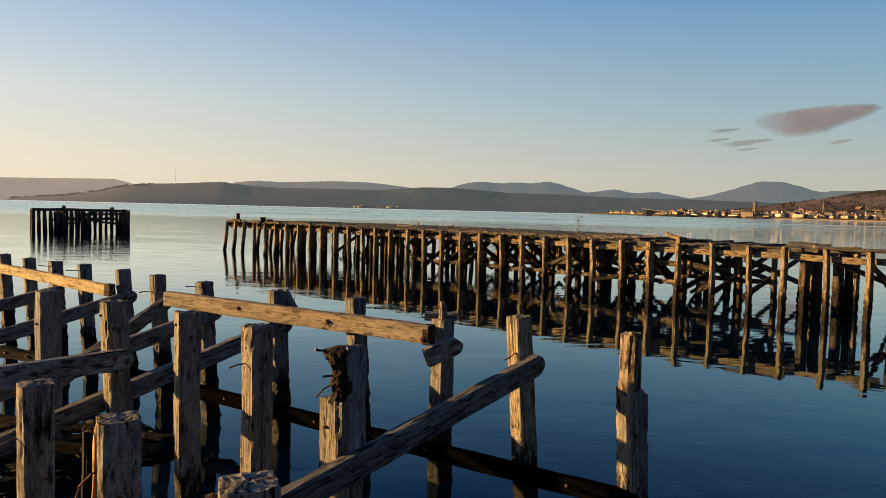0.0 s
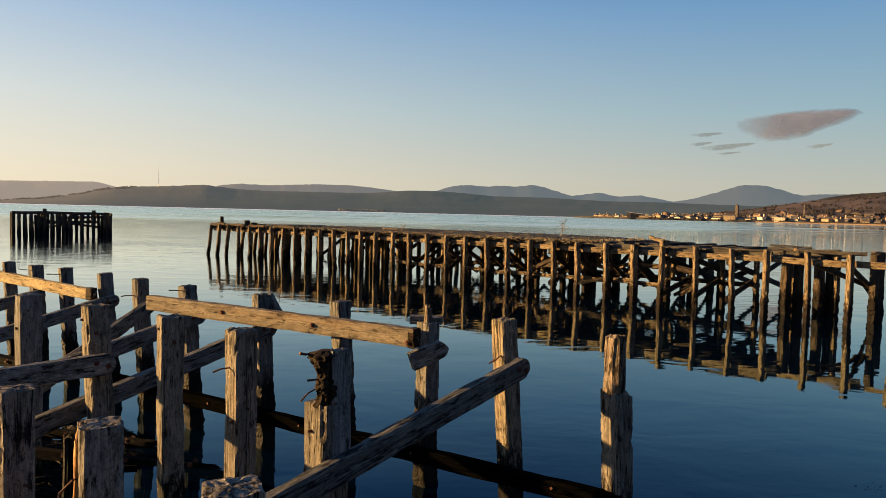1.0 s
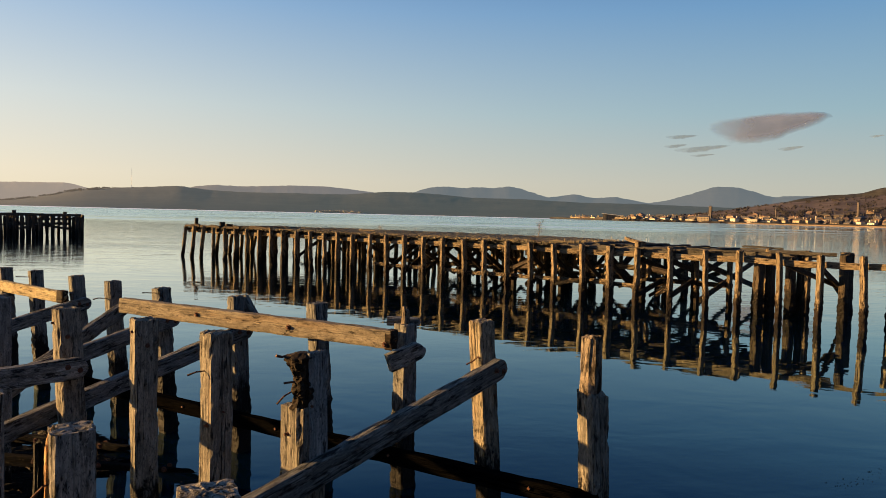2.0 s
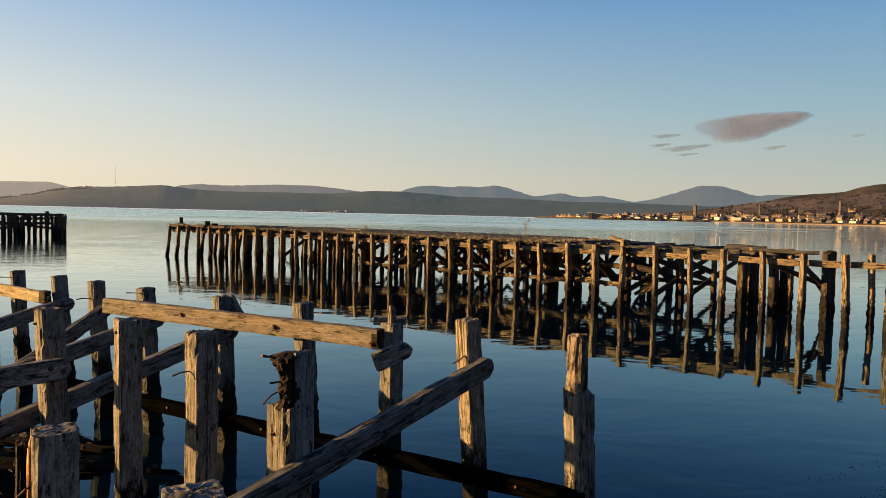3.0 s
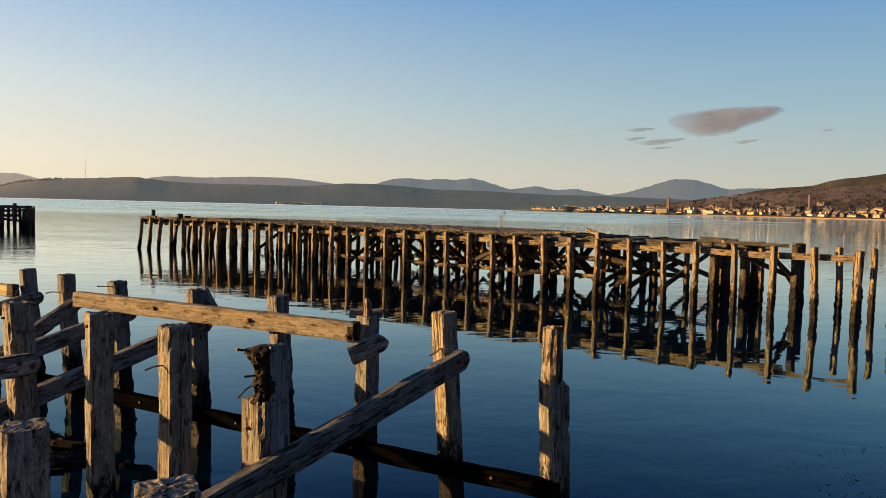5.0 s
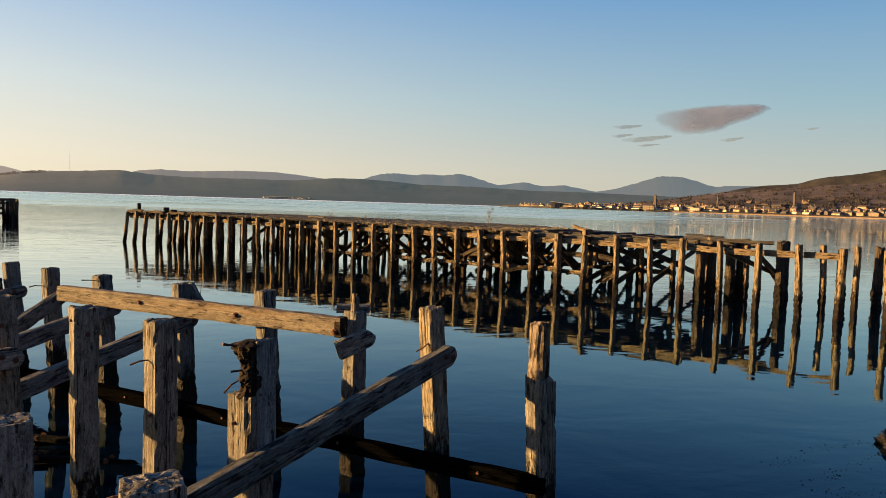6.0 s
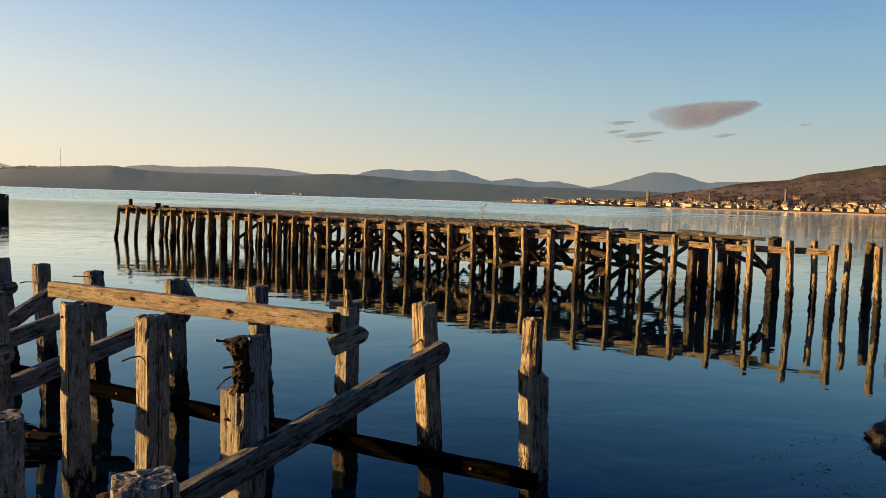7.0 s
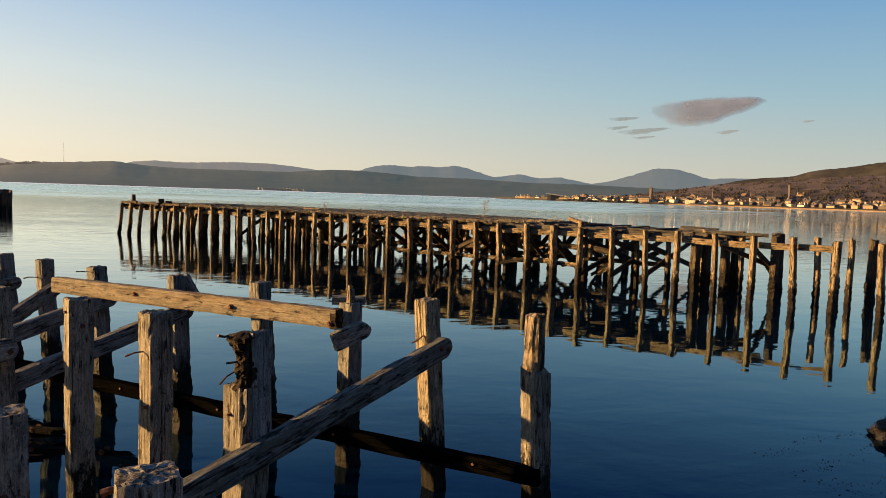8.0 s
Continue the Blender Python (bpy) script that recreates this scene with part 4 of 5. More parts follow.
for i in range(9):
    a = 30 + i * 1.9 + rng.uniform(-0.4, 0.4)
    pier_timber("loose_timber", (a, -0.5 - rng.random() * 4, 2.82), (a + rng.uniform(0.8, 2.6), -0.5 - rng.random() * 4, 2.85), 0.15, rng.uniform(0.06, 0.13), 4360 + i, M_PIER, rings=5, warp=0.04, ragged=0.1)


def deck_height(x, off):
    return 2.72 + 0.07 * max(0.0, noise.fractal(Vector((x * 3.1, off * 2.4, 3)), 0.6, 2.1, 4) + 0.35)


def turf():
    """Moss and soil grown over the old planks."""
    bm = bmesh.new()
    cols, rws = 420, 60
    grid = []
    for i in range(cols + 1):
        x = 12.5 + 28.5 * i / cols
        deep = min(9.5, 3.4 + (x - 2) * 0.42) - 0.3
        row = []
        for j in range(rws + 1):
            u = j / rws
            off = 0.16 + 0.12 * noise.noise(Vector((x * 2, 0, 0))) + deep * u
            edge = min(1.0, min(u, 1 - u) * 14, (x - 12.5) * 0.8, (41.0 - x) * 0.6)
            z = 2.74 + (deck_height(x, off) + 0.05 - 2.74) * max(0.0, edge)
            row.append(bm.verts.new((x, -off, z)))
        grid.append(row)
    for a, b in zip(grid, grid[1:]):
        for j in range(rws):
            bm.faces.new((a[j], a[j + 1], b[j + 1], b[j]))
    for f in bm.faces:
        f.smooth = True
    bmesh.ops.recalc_face_normals(bm, faces=bm.faces)
    return bm


part("turf", turf(), M_TURF, pier, "straw-coloured turf over the planks")


def grass():
    """Dry grass blades in tufts over the turf, thickest along the sunlit edge."""
    r = random.Random(21)
    verts, faces = [], []
    for tuft in range(4200):
        x = 11.5 + 30.8 * r.random()
        deep = min(9.5, 3.4 + (x - 2) * 0.42)
        off = 0.14 + deep * r.random() ** 2.4
        tall = r.uniform(0.04, 0.13) * (2.0 if r.random() < 0.03 else 1.0)
        for b in range(r.randint(5, 9)):
            a = r.uniform(0, math.tau)
            bx, by = x + r.gauss(0, 0.08), off + r.gauss(0, 0.08)
            z = deck_height(bx, by) - 0.02
            w = 0.012
            dx, dy = math.cos(a), math.sin(a)
            lean = tall * r.uniform(0.1, 0.8)
            i = len(verts)
            verts += [(bx - dy * w, -by - dx * w, z), (bx + dy * w, -by + dx * w, z), (bx + dx * lean, -by + dy * lean, z + tall)]
            faces.append((i, i + 1, i + 2))
    me = bpy.data.meshes.new("grass")
    me.from_pydata(verts, [], faces)
    me.materials.append(M_GRASS)
    ob = new("grass", me)
    ob.matrix_world = pier.matrix_world
    tagged(ob, "dry straw-coloured grass growing along the pier deck", "grass", kind="stuff")


grass()


def shrub(x, off, tall, seed):
    """A small leafless shrub on the deck: a stem, limbs, and fine twigs on every limb."""
    r = random.Random(seed)
    base = pier.matrix_world @ Vector((x, -off, deck_height(x, off) - 0.02))
    thing = empty("bare_shrub", Matrix.Translation(base), "leafless shrub sprouting from the old pier deck", "shrub", "shrubs on the pier")

    def path(p, d, ln, rise):
        pts = [p]
        for k in range(4):
            d = (d + Vector((r.gauss(0, 0.14), r.gauss(0, 0.14), rise))).normalized()
            pts.append(pts[-1] + d * ln / 4)
        return pts, d

    trunk, way = path(Vector((0, 0, 0)), Vector((0.05, 0, 1)), tall * 0.6, 0.05)
    stem = part("stem", rod(trunk, tall * 0.02, tall * 0.009, 6), M_TWIG, thing)
    for k in range(9):
        u = 0.3 + 0.7 * k / 8
        i = min(3, int(u * 4))
        p = trunk[i].lerp(trunk[i + 1], u * 4 - i)
        a = k * 2.4 + r.uniform(-0.4, 0.4)
        d = Vector((math.cos(a), math.sin(a), r.uniform(0.5, 1.3))).normalized()
        limb_pts, end = path(p, d, tall * r.uniform(0.32, 0.5), 0.12)
        whole = rod(limb_pts, tall * 0.010, tall * 0.004, 4)
        for j in range(7):
            v = r.uniform(0.25, 1.0)
            q = limb_pts[min(3, int(v * 4))].lerp(limb_pts[min(4, int(v * 4) + 1)], v * 4 % 1)
            tip, _ = path(q, (end + Vector((r.gauss(0, 0.8), r.gauss(0, 0.8), r.uniform(0.0, 0.6)))).normalized(), tall * r.uniform(0.10, 0.22), 0.08)
            fine = bpy.data.meshes.new("fine")
            rod(tip, tall * 0.005, tall * 0.002, 3).to_mesh(fine)
            whole.from_mesh(fine)
            bpy.data.meshes.remove(fine)
        part("twig", whole, M_TWIG, stem)


shrub(18.1, 7.6, 1.25, 1)
shrub(28.0, 3.0, 0.75, 2)
shrub(26.0, 4.5, 0.5, 3)
shrub(21.5, 1.5, 0.35, 4)

# ---- the far timber dolphin ----
dolphin = empty("timber_dolphin", Matrix.Translation((-49.3, 84.7, 0)) @ pose(0, 0, 0, 0, 0, 31) @ Matrix.Diagonal((1.01, 0.97, 1, 1)), "square mooring dolphin of close dark piles standing in the sea", "dolphin")
rng = random.Random(9)
for side_i in range(4):
    for k in range(17):
        u = k / 16
        x, y = ((10.5 * u, 0), (10.5, 7 * u), (10.5 * (1 - u), 7), (0, 7 * (1 - u)))[side_i]
        if k == 16:
            continue
        m, ln = along((x + rng.uniform(-0.1, 0.1), y, -1), (x + rng.uniform(-0.1, 0.1), y, 2.66 + rng.uniform(-0.22, 0.16)))
        if side_i in (0, 1) and k > 8 and k % 2 == side_i:
            continue
        part("post", timber(0.48 if side_i == 0 and k < 7 else 0.34, 0.34, ln, 5000 + side_i * 20 + k, 2, 3, 0.03, 0, 0.05), M_DOLPHIN, dolphin, "", m)

# beams and rails of the dolphin
for p, q in (((0.2, -0.1, 2.75), (10.3, -0.1, 2.8)), ((10.5, 0, 2.75), (10.5, 7, 2.8)), ((0, 0, 2.7), (0, 7, 2.7)), ((0, 7.1, 2.75), (10.5, 7.1, 2.75)),
             ((2.8, 0.3, 2.0), (10.3, 3.0, 0.9)), ((2.5, 0.3, 0.9), (8.5, 0.3, 1.9)), ((5.5, 3.0, 2.2), (10.3, 3.0, 2.3)), ((2, 3.4, 1.5), (9.5, 3.4, 1.7)), ((3.0, 1.0, 2.6), (3.0, 7, 2.6)), ((6.4, 1.0, 2.6), (6.4, 7, 2.6)), ((9.0, 0.0, 2.6), (9.0, 7, 2.6))):
    m, ln = along(p, q)
    part("beam", timber(0.22, 0.28, ln, int(5200 + p[0] * 9 + q[1] * 5), 2, 6, 0.05, 0, 0.05), M_DOLPHIN, dolphin, "", m)
for x, y, top in ((3.3, 0.5, 3.3), (8.6, 0.6, 3.2), (6.2, 1.2, 2.95)):
    m, ln = along((x, y, 2.3), (x, y, top))
    part("block", timber(0.4, 0.4, ln, int(5300 + x * 10), 2, 2, 0.03, 0, 0.06), M_DOLPHIN, dolphin, "", m)
for k in range(5):
    m, ln = along((rng.uniform(2.5, 10.5), rng.uniform(1, 6.5), -1), (rng.uniform(2.5, 10.5), rng.uniform(1, 6.5), 2.6))
    m, ln = along(m.translation, (m.translation.x + rng.uniform(-0.3, 0.3), m.translation.y, 2.6))
    part("post", timber(0.33, 0.33, ln, 5400 + k, 2, 3, 0.03, 0, 0.05), M_DOLPHIN, dolphin, "", m)


# ---- the rock and drifting weed near the quay ----
def rock(x, y, w, tall, seed):
    bm = bmesh.new()
    bmesh.ops.create_icosphere(bm, subdivisions=4, radius=1.0)
    off = Vector((seed * 7.3, seed, 2.0))
    for v in bm.verts:
        n0 = v.co.copy()
        k = 1 + 0.35 * noise.fractal(n0 * 1.3 + off, 0.8, 2.1, 4)
        v.co = Vector((n0.x * w * k, n0.y * w * 0.8 * k, n0.z * tall * k))
    thing = empty("rock", pose(x, y, 0.05, 0, 0, 20), "dark weed-covered rock breaking the calm water", "rock")
    part("stone", bm, M_ROCK, thing)
    r = random.Random(seed)
    verts, faces = [], []
    for i in range(700):
        a, e = r.uniform(0, math.tau), r.uniform(-0.1, 1.3)
        d = Vector((math.cos(a) * math.cos(e), math.sin(a) * math.cos(e), math.sin(e)))
        k = 1.02 + 0.35 * noise.fractal(d * 1.3 + off, 0.8, 2.1, 4)
        p = Vector((d.x * w * k, d.y * w * 0.8 * k, d.z * tall * k))
        t = Vector((r.gauss(0, 1), r.gauss(0, 1), 0)).normalized() * r.uniform(0.01, 0.025)
        dn = Vector((d.x, d.y, -0.8)).normalized() * r.uniform(0.02, 0.05)
        j = len(verts)
        verts += [p - t, p + t, p + dn + d * 0.012]
        faces.append((j, j + 1, j + 2))
    me = bpy.data.meshes.new("weed")
    me.from_pydata(verts, [], faces)
    me.materials.append(M_ROCK)
    ob = new("weed", me)
    ob.parent = thing


rock(9.75, 10.95, 0.62, 0.32, 3)


def drifting_weed():
    r = random.Random(5)
    verts, faces = [], []
    for i in range(520):
        line = r.randint(0, 5)
        u = r.random()
        x = 6.6 + 3.2 * u + r.gauss(0, 0.12)
        y = 7.4 + line * 0.62 + 0.6 * u + r.gauss(0, 0.08) + 0.3 * math.sin(u * 5 + line)
        size = r.uniform(0.003, 0.010) * (1.7 if r.random() < 0.12 else 1.0)
        j = len(verts)
        a0 = r.uniform(0, math.tau)
        for k in range(5):
            a = a0 + k * math.tau / 5
            rr = size * r.uniform(0.2, 1.8)
            verts.append((x + rr * 1.8 * math.cos(a), y + rr * math.sin(a), 0.006))
        verts.append((x, y, 0.009))
        for k in range(5):
            faces.append((j + k, j + (k + 1) % 5, j + 5))
    me = bpy.data.meshes.new("floating_weed")
    me.from_pydata(verts, [], faces)
    me.materials.append(M_CHAR)
    tagged(new("floating_weed", me), "specks of dark seaweed drifting on the water", "seaweed", kind="stuff")


drifting_weed()

# ---- the town on the far shore ----
def polar(az, dist, z=0.0):
    return Vector((dist * math.sin(radians(az)), dist * math.cos(radians(az)), z))


SHORE = [(11.5, 1900), (14.5, 1700), (17.0, 1560), (21.5, 1520), (30.0, 1480), (40.0, 1420), (60.0, 1380)]


def shore_dist(az):
    return float(np.interp(az, [p[0] for p in SHORE], [p[1] for p in SHORE]))


def shore():
    """The town's low foreshore: a stone sea wall, a promenade and ground rising behind."""
    bm = bmesh.new()
    prev = None
    for i in range(241):
        az = 11.6 + 48 * i / 240
        d = shore_dist(az)
        k = min(1.0, max(0.0, (az - 12.0) / 6.0))
        wob = 6 * noise.noise(Vector((az * 1.5, 0, 0)))
        prof = ((0, -1.0), (14 + wob, 0.8), (16 + wob, 4.2), (60, 4.4), (60 + 200 * k, 3.0 + 8 * k), (60 + 210 * k, -2))
        row = [bm.verts.new(polar(az, d + a, b)) for a, b in prof]
        if prev:
            for a in range(len(prof) - 1):
                bm.faces.new((prev[a], row[a], row[a + 1], prev[a + 1]))
        prev = row
    bmesh.ops.recalc_face_normals(bm, faces=bm.faces)
    tagged(part("ground_town_shore", bm, M_SHORE), "low stone foreshore of the town", "shore", kind="structure")


shore()


def sea_wall():
    """The low sandstone wall of the promenade, with a coping."""
    for name, mat, out, inn, lo, hi in (("wall_promenade", M_BRICKISH, 5.0, 7.5, -1.0, 1.9), ("trim_coping", M_DARKSTONE, 4.6, 7.9, 1.9, 2.3)):
        bm = bmesh.new()
        prev = None
        for i in range(61):
            az = 25.0 + 30.0 * i / 60
            d = shore_dist(az)
            row = [bm.verts.new(polar(az, d + a, b)) for a, b in ((out, lo), (inn, lo), (inn, hi), (out, hi))]
            if prev:
                for a in range(4):
                    bm.faces.new((prev[a], row[a], row[(a + 1) % 4], prev[(a + 1) % 4]))
            prev = row
        bmesh.ops.recalc_face_normals(bm, faces=bm.faces)
        tagged(part(name, bm, mat), "low tan stone wall along the town's promenade", "sea wall", kind="structure")


sea_wall()


def house(az, dist, base, w, deep, eaves, roof, wall_mat, roof_mat, seed, turn=0.0, name="house", windows=True, label="", chimneys=1):
    """A town house: walls, a pitched roof, chimneys and the windows of its front."""
    r = random.Random(seed)
    thing = empty(name, Matrix.Translation(polar(az, dist, base)) @ pose(0, 0, 0, 0, 0, -az + turn), label or r.choice(("pale stone tenement with a slate roof on the waterfront", "sunlit stone house with a dark roof", "low seafront building catching the evening sun")), "building", "houses of the town")
    bm = bmesh.new()
    box(bm, (-w / 2, 0, -4), (w / 2, deep, eaves))
    wall = part("wall", bm, wall_mat, thing)
    bm = bmesh.new()
    o = 0.5
    if roof > 0.1:
        gable = r.random() < 0.5
        if gable:
            v = [bm.verts.new(c) for c in ((-w / 2 - o, -o, eaves), (w / 2 + o, -o, eaves), (w / 2 + o, deep + o, eaves), (-w / 2 - o, deep + o, eaves), (0, -o, eaves + roof), (0, deep + o, eaves + roof))]
            fs = ((0, 1, 4), (2, 3, 5), (1, 2, 5, 4), (3, 0, 4, 5), (3, 2, 1, 0))
        else:
            v = [bm.verts.new(c) for c in ((-w / 2 - o, -o, eaves), (w / 2 + o, -o, eaves), (w / 2 + o, deep + o, eaves), (-w / 2 - o, deep + o, eaves), (-w / 2 + 1, deep / 2, eaves + roof), (w / 2 - 1, deep / 2, eaves + roof))]
            fs = ((0, 1, 5, 4), (2, 3, 4, 5), (1, 2, 5), (3, 0, 4), (3, 2, 1, 0))
        for f in fs:
            bm.faces.new([v[i] for i in f])
    else:
        box(bm, (-w / 2 - o, -o, eaves), (w / 2 + o, deep + o, eaves + 0.8))
    top = part("roof", bm, roof_mat, thing)
    for c in range(chimneys if roof > 0.1 else 0):
        bm = bmesh.new()
        cx = (-w / 2 + 1.2, w / 2 - 1.2, 0)[c % 3]
        box(bm, (cx - 0.9, deep / 2 - 1.0, eaves), (cx + 0.9, deep / 2 + 1.0, eaves + roof + 2.0))
        part("chimney", bm, wall_mat, top)
    if windows:
        cols, floors = max(2, int(w / 4.5)), max(1, int(eaves / 4.0))
        pane_bm = bmesh.new()
        box(pane_bm, (-0.75, -0.06, -1.1), (0.75, 0.04, 1.1))
        pane = part("window", pane_bm, M_GLASS, wall)
        for i in range(cols):
            for j in range(floors):
                ob = pane if i == j == 0 else new("window", pane.data)
                ob.parent = wall
                ob.matrix_local = pose(-w / 2 + w * (i + 0.5) / cols, -0.05, 2.2 + j * (eaves - 1.0) / floors)
    return thing


rng = random.Random(11)
WALLS = (M_STONE, M_BRICKISH, M_STONE, M_RENDERED, M_DARKSTONE, M_STONE, M_BRICKISH, M_DARKSTONE)
UPHILL = (M_BRICKISH, M_DARKSTONE, M_STONE, M_DARKSTONE, M_BRICKISH, M_DARKSTONE, M_SLATE)
az = 17.8
n = 0
while az < 43.5:                      # the waterfront row
    w = rng.uniform(8, 20)
    step = math.degrees(w / 1500)
    if not (26.2 < az + step / 2 < 27.0) and rng.random() < 0.9:
        tall = rng.uniform(3.5, 7) if az < 22 else rng.uniform(3.5, 8.5)
        house(az + step / 2, shore_dist(az) + 30 + rng.uniform(-6, 14), 2.6, w, rng.uniform(9, 14), tall, rng.uniform(2.0, 3.8), rng.choice((M_RENDERED, M_RENDERED, M_STONE) if 18.5 < az < 24 else WALLS), rng.choice((M_SLATE, M_SLATE, M_TILEROOF)), 600 + n, rng.uniform(-60, -22) if az < 24 else rng.uniform(-60, 4), windows=w > 12, chimneys=rng.randint(0, 2))
    az += step + math.degrees(rng.uniform(0.5, 9) / 1500)
    n += 1
for row, (d0, z0, lo, hi) in enumerate(((62, 4, 16.8, 44), (95, 6, 17.6, 44), (130, 8, 20, 44), (175, 11, 22, 44), (225, 16, 24.5, 44), (290, 25, 28, 44))):
    az = lo
    while az < hi:                    # rows climbing the slope behind
        w = rng.uniform(8, 19)
        step = math.degrees(w / 1580)
        if rng.random() < (0.85, 0.8, 0.75, 0.5, 0.25, 0.1)[row]:
            house(az + step / 2, shore_dist(az) + d0 + rng.uniform(-15, 15), z0 + rng.uniform(-2, 2) + max(0, az - 30) * 0.35, w, rng.uniform(8, 11), rng.uniform(3.0, 7.0), rng.uniform(2.5, 4.5), rng.choice(UPHILL if row > 1 else WALLS), rng.choice((M_SLATE, M_SLATE, M_TILEROOF)), 700 + n, rng.uniform(-62, 8), windows=False, chimneys=rng.randint(0, 2))
        az += step + math.degrees(rng.uniform(0.5, 9) / 1580)
        n += 1
for i in range(17):                   # small houses out on the spit
    az = 13.4 + i * 0.27 + rng.uniform(-0.1, 0.1)
    house(az, shore_dist(az) + 40, 2.6, rng.uniform(7, 14), 8, rng.uniform(3, 5.5), rng.uniform(2, 3.5), rng.choice(WALLS), M_SLATE, 900 + i, rng.uniform(-60, -10), windows=False)
house(26.6, 1512, 2.6, 18, 14, 7.0, 0.0, M_RENDERED, M_RENDERED, 950, -4, "hall", True, "wide flat-roofed white building on the waterfront", 0)
house(23.2, 1530, 2.6, 22, 14, 9.5, 3.5, M_STONE, M_SLATE, 951, -8, "house", True, "tall sandstone waterfront tenement", 2)


def mono_hall():
    """A long dark hall with one roof slope on the spit."""
    thing = empty("long_hall", Matrix.Translation(polar(16.6, 1610, 2.6)) @ pose(0, 0, 0, 0, 0, -16.6), "long dark hall with a single sloping roof", "building")
    bm = bmesh.new()
    v = [bm.verts.new(c) for c in ((-25, 0, -3), (25, 0, -3), (25, 18, -3), (-25, 18, -3), (-25, 0, 12), (25, 0, 6.5), (25, 18, 6.5), (-25, 18, 12))]
    for f in ((3, 2, 1, 0), (0, 1, 5, 4), (1, 2, 6, 5), (2, 3, 7, 6), (3, 0, 4, 7), (4, 5, 6, 7)):
        bm.faces.new([v[i] for i in f])
    part("wall", bm, M_SLATE, thing)
    bm = bmesh.new()
    v = [bm.verts.new(c) for c in ((-27, -3, 12.4), (27, -3, 6.6), (27, 20, 6.6), (-27, 20, 12.4), (-27, -3, 13.6), (27, -3, 7.6), (27, 20, 7.6), (-27, 20, 13.6))]
    for f in ((3, 2, 1, 0), (0, 1, 5, 4), (1, 2, 6, 5), (2, 3, 7, 6), (3, 0, 4, 7), (4, 5, 6, 7)):
        bm.faces.new([v[i] for i in f])
    part("roof", bm, M_STEEL, thing)
    for i in range(9):
        bm = bmesh.new()
        box(bm, (-0.4, -2.2, -3), (0.4, -1.4, 12.2 - (i * 4.6) * 0.135))
        part("column", bm, M_SLATE, thing, "", pose(-23 + i * 5.6, 0, 0))


mono_hall()


def tower(az, dist, w, base, top, cap, material, label, name="clock_tower"):
    thing = empty(name, Matrix.Translation(polar(az, dist, base)) @ pose(0, 0, 0, 0, 0, -az - 20), label, "tower")
    bm = bmesh.new()
    box(bm, (-w / 2, -w / 2, -4), (w / 2, w / 2, top - base))
    part("shaft", bm, material, thing)
    bm = bmesh.new()
    box(bm, (-w * 0.58, -w * 0.58, top - base), (w * 0.58, w * 0.58, top - base + 0.8))
    part("cornice", bm, material, thing)
    bm = bmesh.new()
    bmesh.ops.create_cone(bm, cap_ends=True, segments=4, radius1=w * 0.72, radius2=0.15, depth=cap, matrix=Matrix.Translation((0, 0, top - base + 0.8 + cap / 2)) @ pose(0, 0, 0, 0, 0, 45))
    part("roof", bm, M_SLATE, thing)


tower(23.7, 1560, 5.5, 4, 33, 2.5, M_DARKSTONE, "square dark stone tower above the town roofs")
tower(28.2, 1580, 2.4, 6, 27, 15, M_DARKSTONE, "slender church spire behind the waterfront", "church_spire")
tower(33.4, 1590, 3.4, 8, 46, 1.5, M_DARKSTONE, "tall brick tower among the houses", "brick_tower")

for i in range(22):                  # white cottages along the shore across the firth
    az = -7.2 + i * 0.17 + rng.uniform(-0.06, 0.06)
    house(az, 2566 + rng.uniform(0, 14), 3.2, rng.uniform(5, 11), 7, rng.uniform(2.2, 3.2), 1.4, M_RENDERED, M_SLATE, 970 + i, rng.uniform(-60, -35), windows=False, label="white cottage on the far shore")


def mast():
    thing = empty("radio_mast", Matrix.Translation(polar(-20.8, 3250, 80)), "thin tall radio mast on the hill", "mast")
    part("shaft", rod([(0, 0, 0), (0, 0, 40), (0, 0, 82)], 0.75, 0.45, 6), M_STEEL, thing)
    part("antenna", rod([(0, 0, 82), (0, 0, 88)], 0.4, 0.2, 6), M_STEEL, thing)
    part("footing", rod([(0, 0, -6), (0, 0, 2)], 3, 2.5, 8), M_STEEL, thing)


mast()


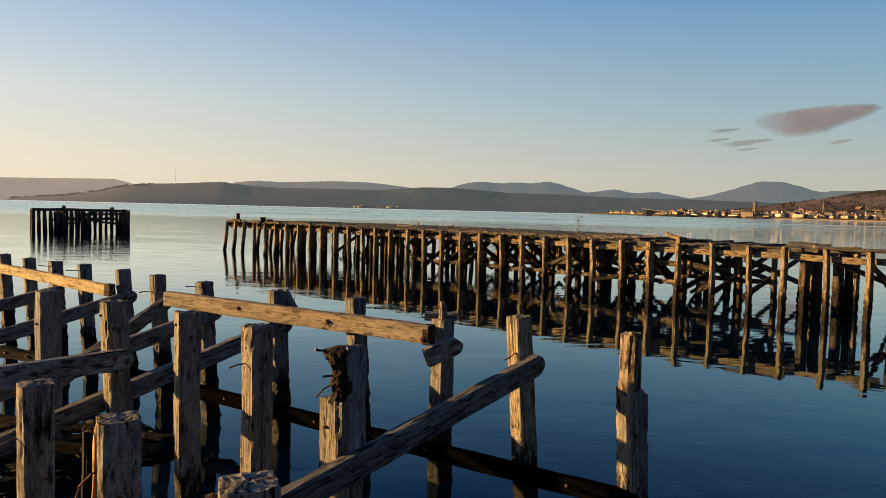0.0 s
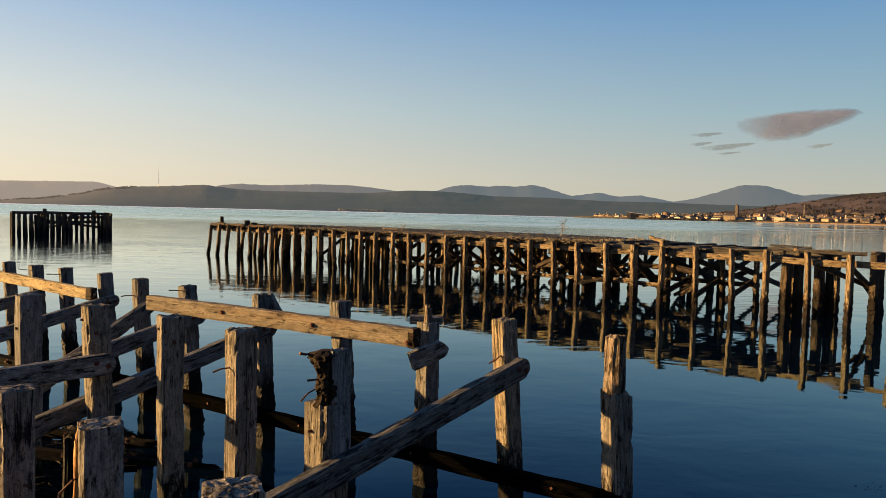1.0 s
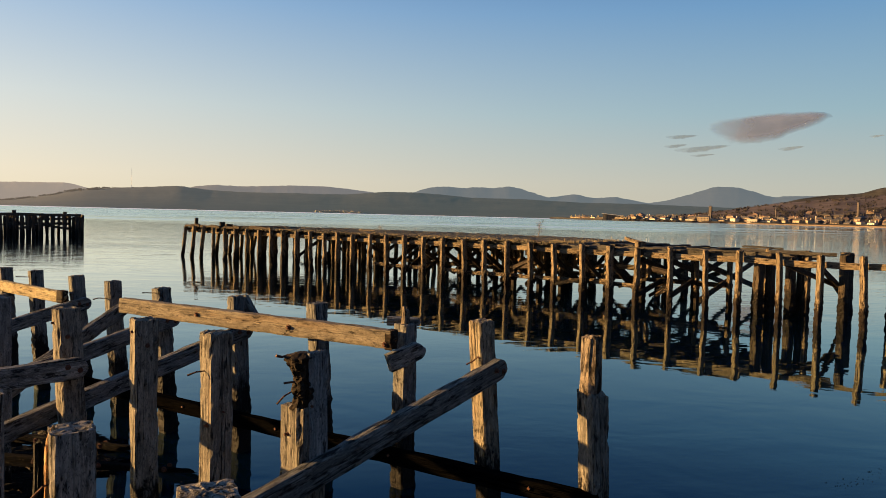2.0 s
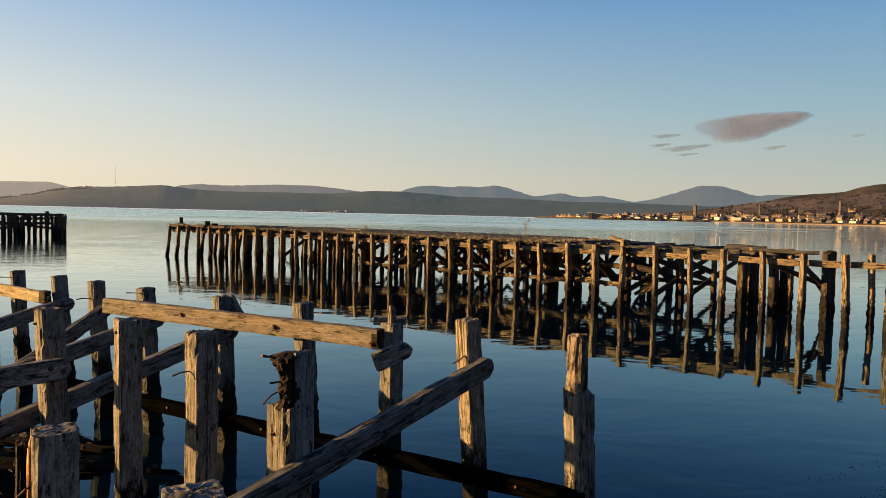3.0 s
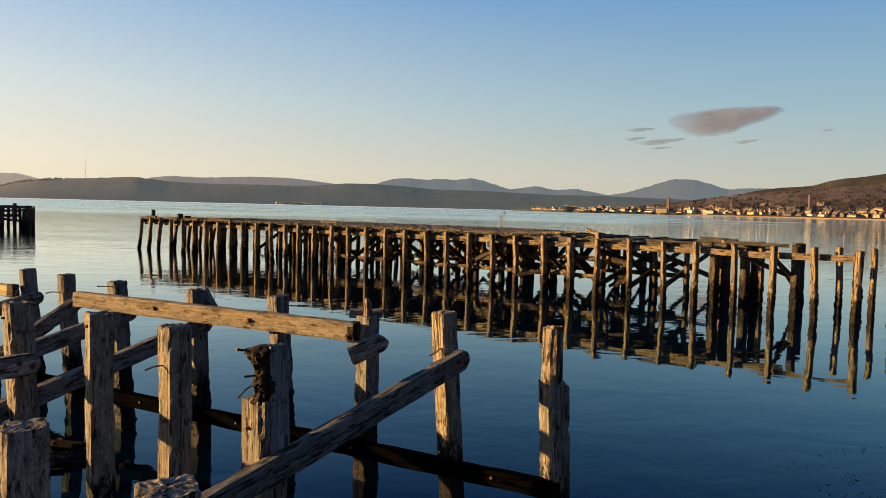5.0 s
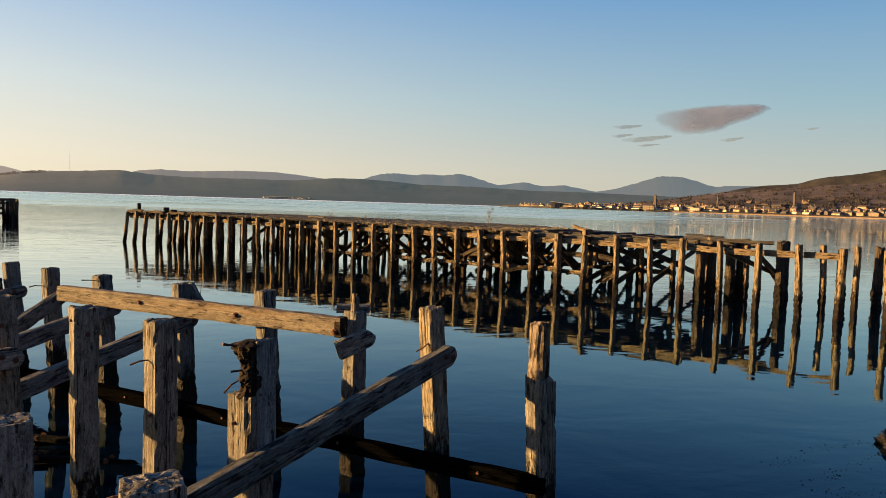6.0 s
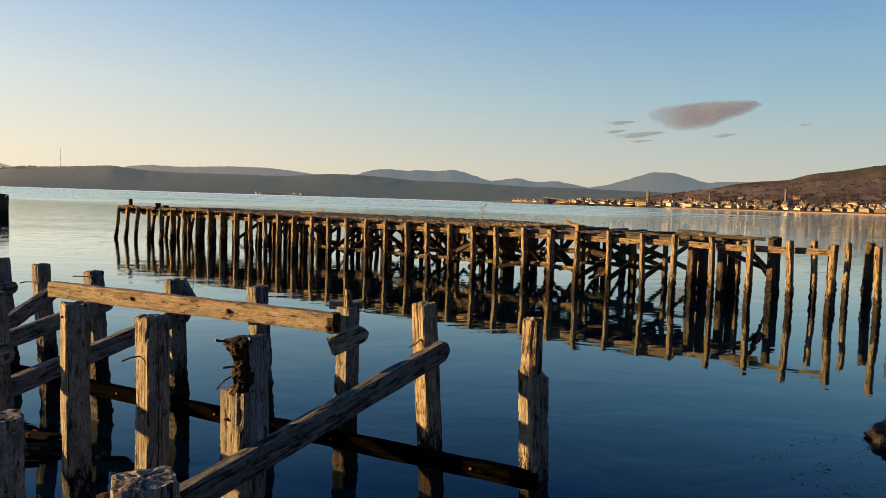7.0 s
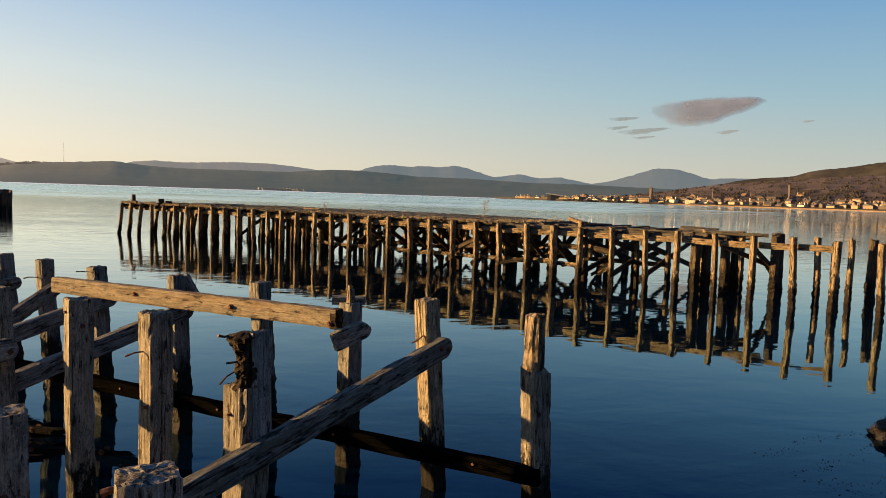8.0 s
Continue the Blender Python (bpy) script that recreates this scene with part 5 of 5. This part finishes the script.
def woods(name, az0, az1, near_d, far_d, count, size, height_at, seed, label, material=None):
    """Far winter woods: many uneven clumps scattered over the slopes."""
    r = random.Random(seed)
    base = bmesh.new()
    bmesh.ops.create_icosphere(base, subdivisions=1, radius=1.0)
    pts = [v.co.copy() for v in base.verts]
    tri = [[v.index for v in f.verts] for f in base.faces]
    base.free()
    verts, faces = [], []
    for i in range(count):
        a = r.uniform(az0, az1)
        d = r.uniform(near_d, far_d)
        grove = noise.noise(Vector((a * 1.1, d * 0.008, seed)))
        hedge = abs(noise.noise(Vector((a * 0.7, d * 0.011, seed + 9))))
        if grove < 0.18 + r.uniform(-0.15, 0.15) and hedge > 0.03 * r.random() * 2:
            continue
        c = polar(a, d, height_at(a, d))
        for k in range(2):
            p0 = c + Vector((r.gauss(0, size), r.gauss(0, size), r.uniform(0.1, 0.9) * size))
            sx, sz = size * r.uniform(0.5, 1.0), size * r.uniform(0.5, 1.2)
            j = len(verts)
            for p in pts:
                q = 1 + r.uniform(-0.3, 0.3)
                verts.append((p0.x + p.x * sx * q, p0.y + p.y * sx * q, p0.z + p.z * sz * q))
            faces += [[j + t for t in f] for f in tri]
    me = bpy.data.meshes.new(name)
    me.from_pydata(verts, [], faces)
    me.materials.append(material or M_TREE)
    tagged(new(name, me), label, "trees", kind="stuff")


def slope_height(ob):
    """Height of a hill's surface under a place, by a downward ray in its own mesh."""
    bm = bmesh.new()
    bm.from_mesh(ob.data)
    tree = mathutils.bvhtree.BVHTree.FromBMesh(bm)
    bm.free()

    def at(a, d):
        hit = tree.ray_cast(polar(a, d, 900), Vector((0, 0, -1)))[0]
        return hit.z if hit else 2.0

    return at


slope_height_town = slope_height(town_hill)
woods("town_trees", 18, 44, 1575, 2300, 3200, 2.4, slope_height_town, 31, "bare brown winter trees on the hillside above the town")
woods("garden_trees", 17.5, 44, 1520, 1860, 6500, 2.1, lambda a, d: max(2.6, slope_height_town(a, d)), 35, "bare dark trees between the town houses")
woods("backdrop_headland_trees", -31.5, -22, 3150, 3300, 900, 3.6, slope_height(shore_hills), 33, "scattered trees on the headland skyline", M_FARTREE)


# ---- clouds ----
def cloud_material(name, dense, fray, low, high):
    """Thin vapour that frays at its rim: blunt and deep on one side, drawn out to a rising tip on the other."""
    n = Nodes(name)
    co = n.add("TexCoord").outputs["Generated"]
    sep = n.add("SeparateXYZ", Vector=co)
    u, v = sep.outputs["X"], sep.outputs["Z"]
    wisp = n.noise(n.scaled(co, 6, 1, 2.6), 1.0, 4, 0.52, 0.6)
    shred = n.math('MULTIPLY', n.math('SUBTRACT', wisp, 0.5), fray)
    roof = n.ramp(u, (0.0, (0.70,) * 3), (0.14, (0.84,) * 3), (0.5, (0.95,) * 3), (0.90, (0.93,) * 3), (1.0, (0.80,) * 3))
    keel = n.ramp(u, (0.0, (0.56,) * 3), (0.10, (0.34,) * 3), (0.22, (0.10,) * 3), (0.44, (0.08,) * 3), (0.62, (0.24,) * 3), (0.85, (0.58,) * 3), (1.0, (0.80,) * 3))
    above = n.math('ADD', n.math('SUBTRACT', roof, v), n.math('MULTIPLY', shred, 0.5))
    below = n.math('ADD', n.math('SUBTRACT', v, keel), shred)
    cover = n.math('MULTIPLY', n.grey(above, 0.0, 0.10), n.grey(below, 0.0, 0.22))
    cover = n.math('MULTIPLY', cover, n.grey(n.math('ADD', u, shred), 0.0, 0.36))
    n.set(n.bsdf, "Alpha", n.math('MULTIPLY', cover, dense))
    return n.finish(n.ramp(wisp, (0.35, low), (0.7, high)), 1.0, spec=0.0)


M_CLOUD = cloud_material("thin_evening_cloud", 0.70, 0.30, (0.092, 0.122, 0.225), (0.124, 0.154, 0.265))
M_WISP = cloud_material("faint_evening_wisp", 0.30, 0.8, (0.085, 0.115, 0.165), (0.11, 0.14, 0.19))


def cloud(az, el, w, tall, tilt, seed, wedge=0.0):
    """A thin lens-shaped cloud far beyond the hills."""
    bm = bmesh.new()
    bmesh.ops.create_uvsphere(bm, u_segments=48, v_segments=24, radius=1.0)
    for v in bm.verts:
        v.co.x = math.copysign(abs(v.co.x) ** 0.5, v.co.x)
        v.co.z = math.copysign(abs(v.co.z) ** 0.5, v.co.z)
        k = 1 + 0.04 * noise.fractal(v.co * 1.6 + Vector((seed, 0, 0)), 0.8, 2.0, 4)
        v.co = Vector((v.co.x * w * k, v.co.y * w * 0.12 * k, (v.co.z - wedge * v.co.x * (v.co.z < 0) * v.co.z * -1) * tall * k))
    for f in bm.faces:
        f.smooth = True
    m = Matrix.Translation(polar(az, 4600, 4 + 4600 * math.tan(radians(el)))) @ pose(0, 0, 0, 0, tilt, -az)
    thing = empty("cloud", m, "thin mauve-grey lens cloud lit from below", "cloud", "evening clouds")
    part("vapour", bm, M_CLOUD if w > 200 else M_WISP, thing)


cloud(27.4, 6.82, 350, 98, -1.0, 1)
cloud(22.9, 5.42, 170, 20, -3.0, 2)
cloud(21.0, 5.65, 75, 12, -2.0, 3)
cloud(21.4, 6.34, 100, 14, 0.0, 4)
cloud(29.0, 5.38, 75, 13, -3.0, 5)
cloud(23.0, 4.95, 80, 8, -2.0, 6)
cloud(34.3, 6.1, 40, 8, 0.0, 7)
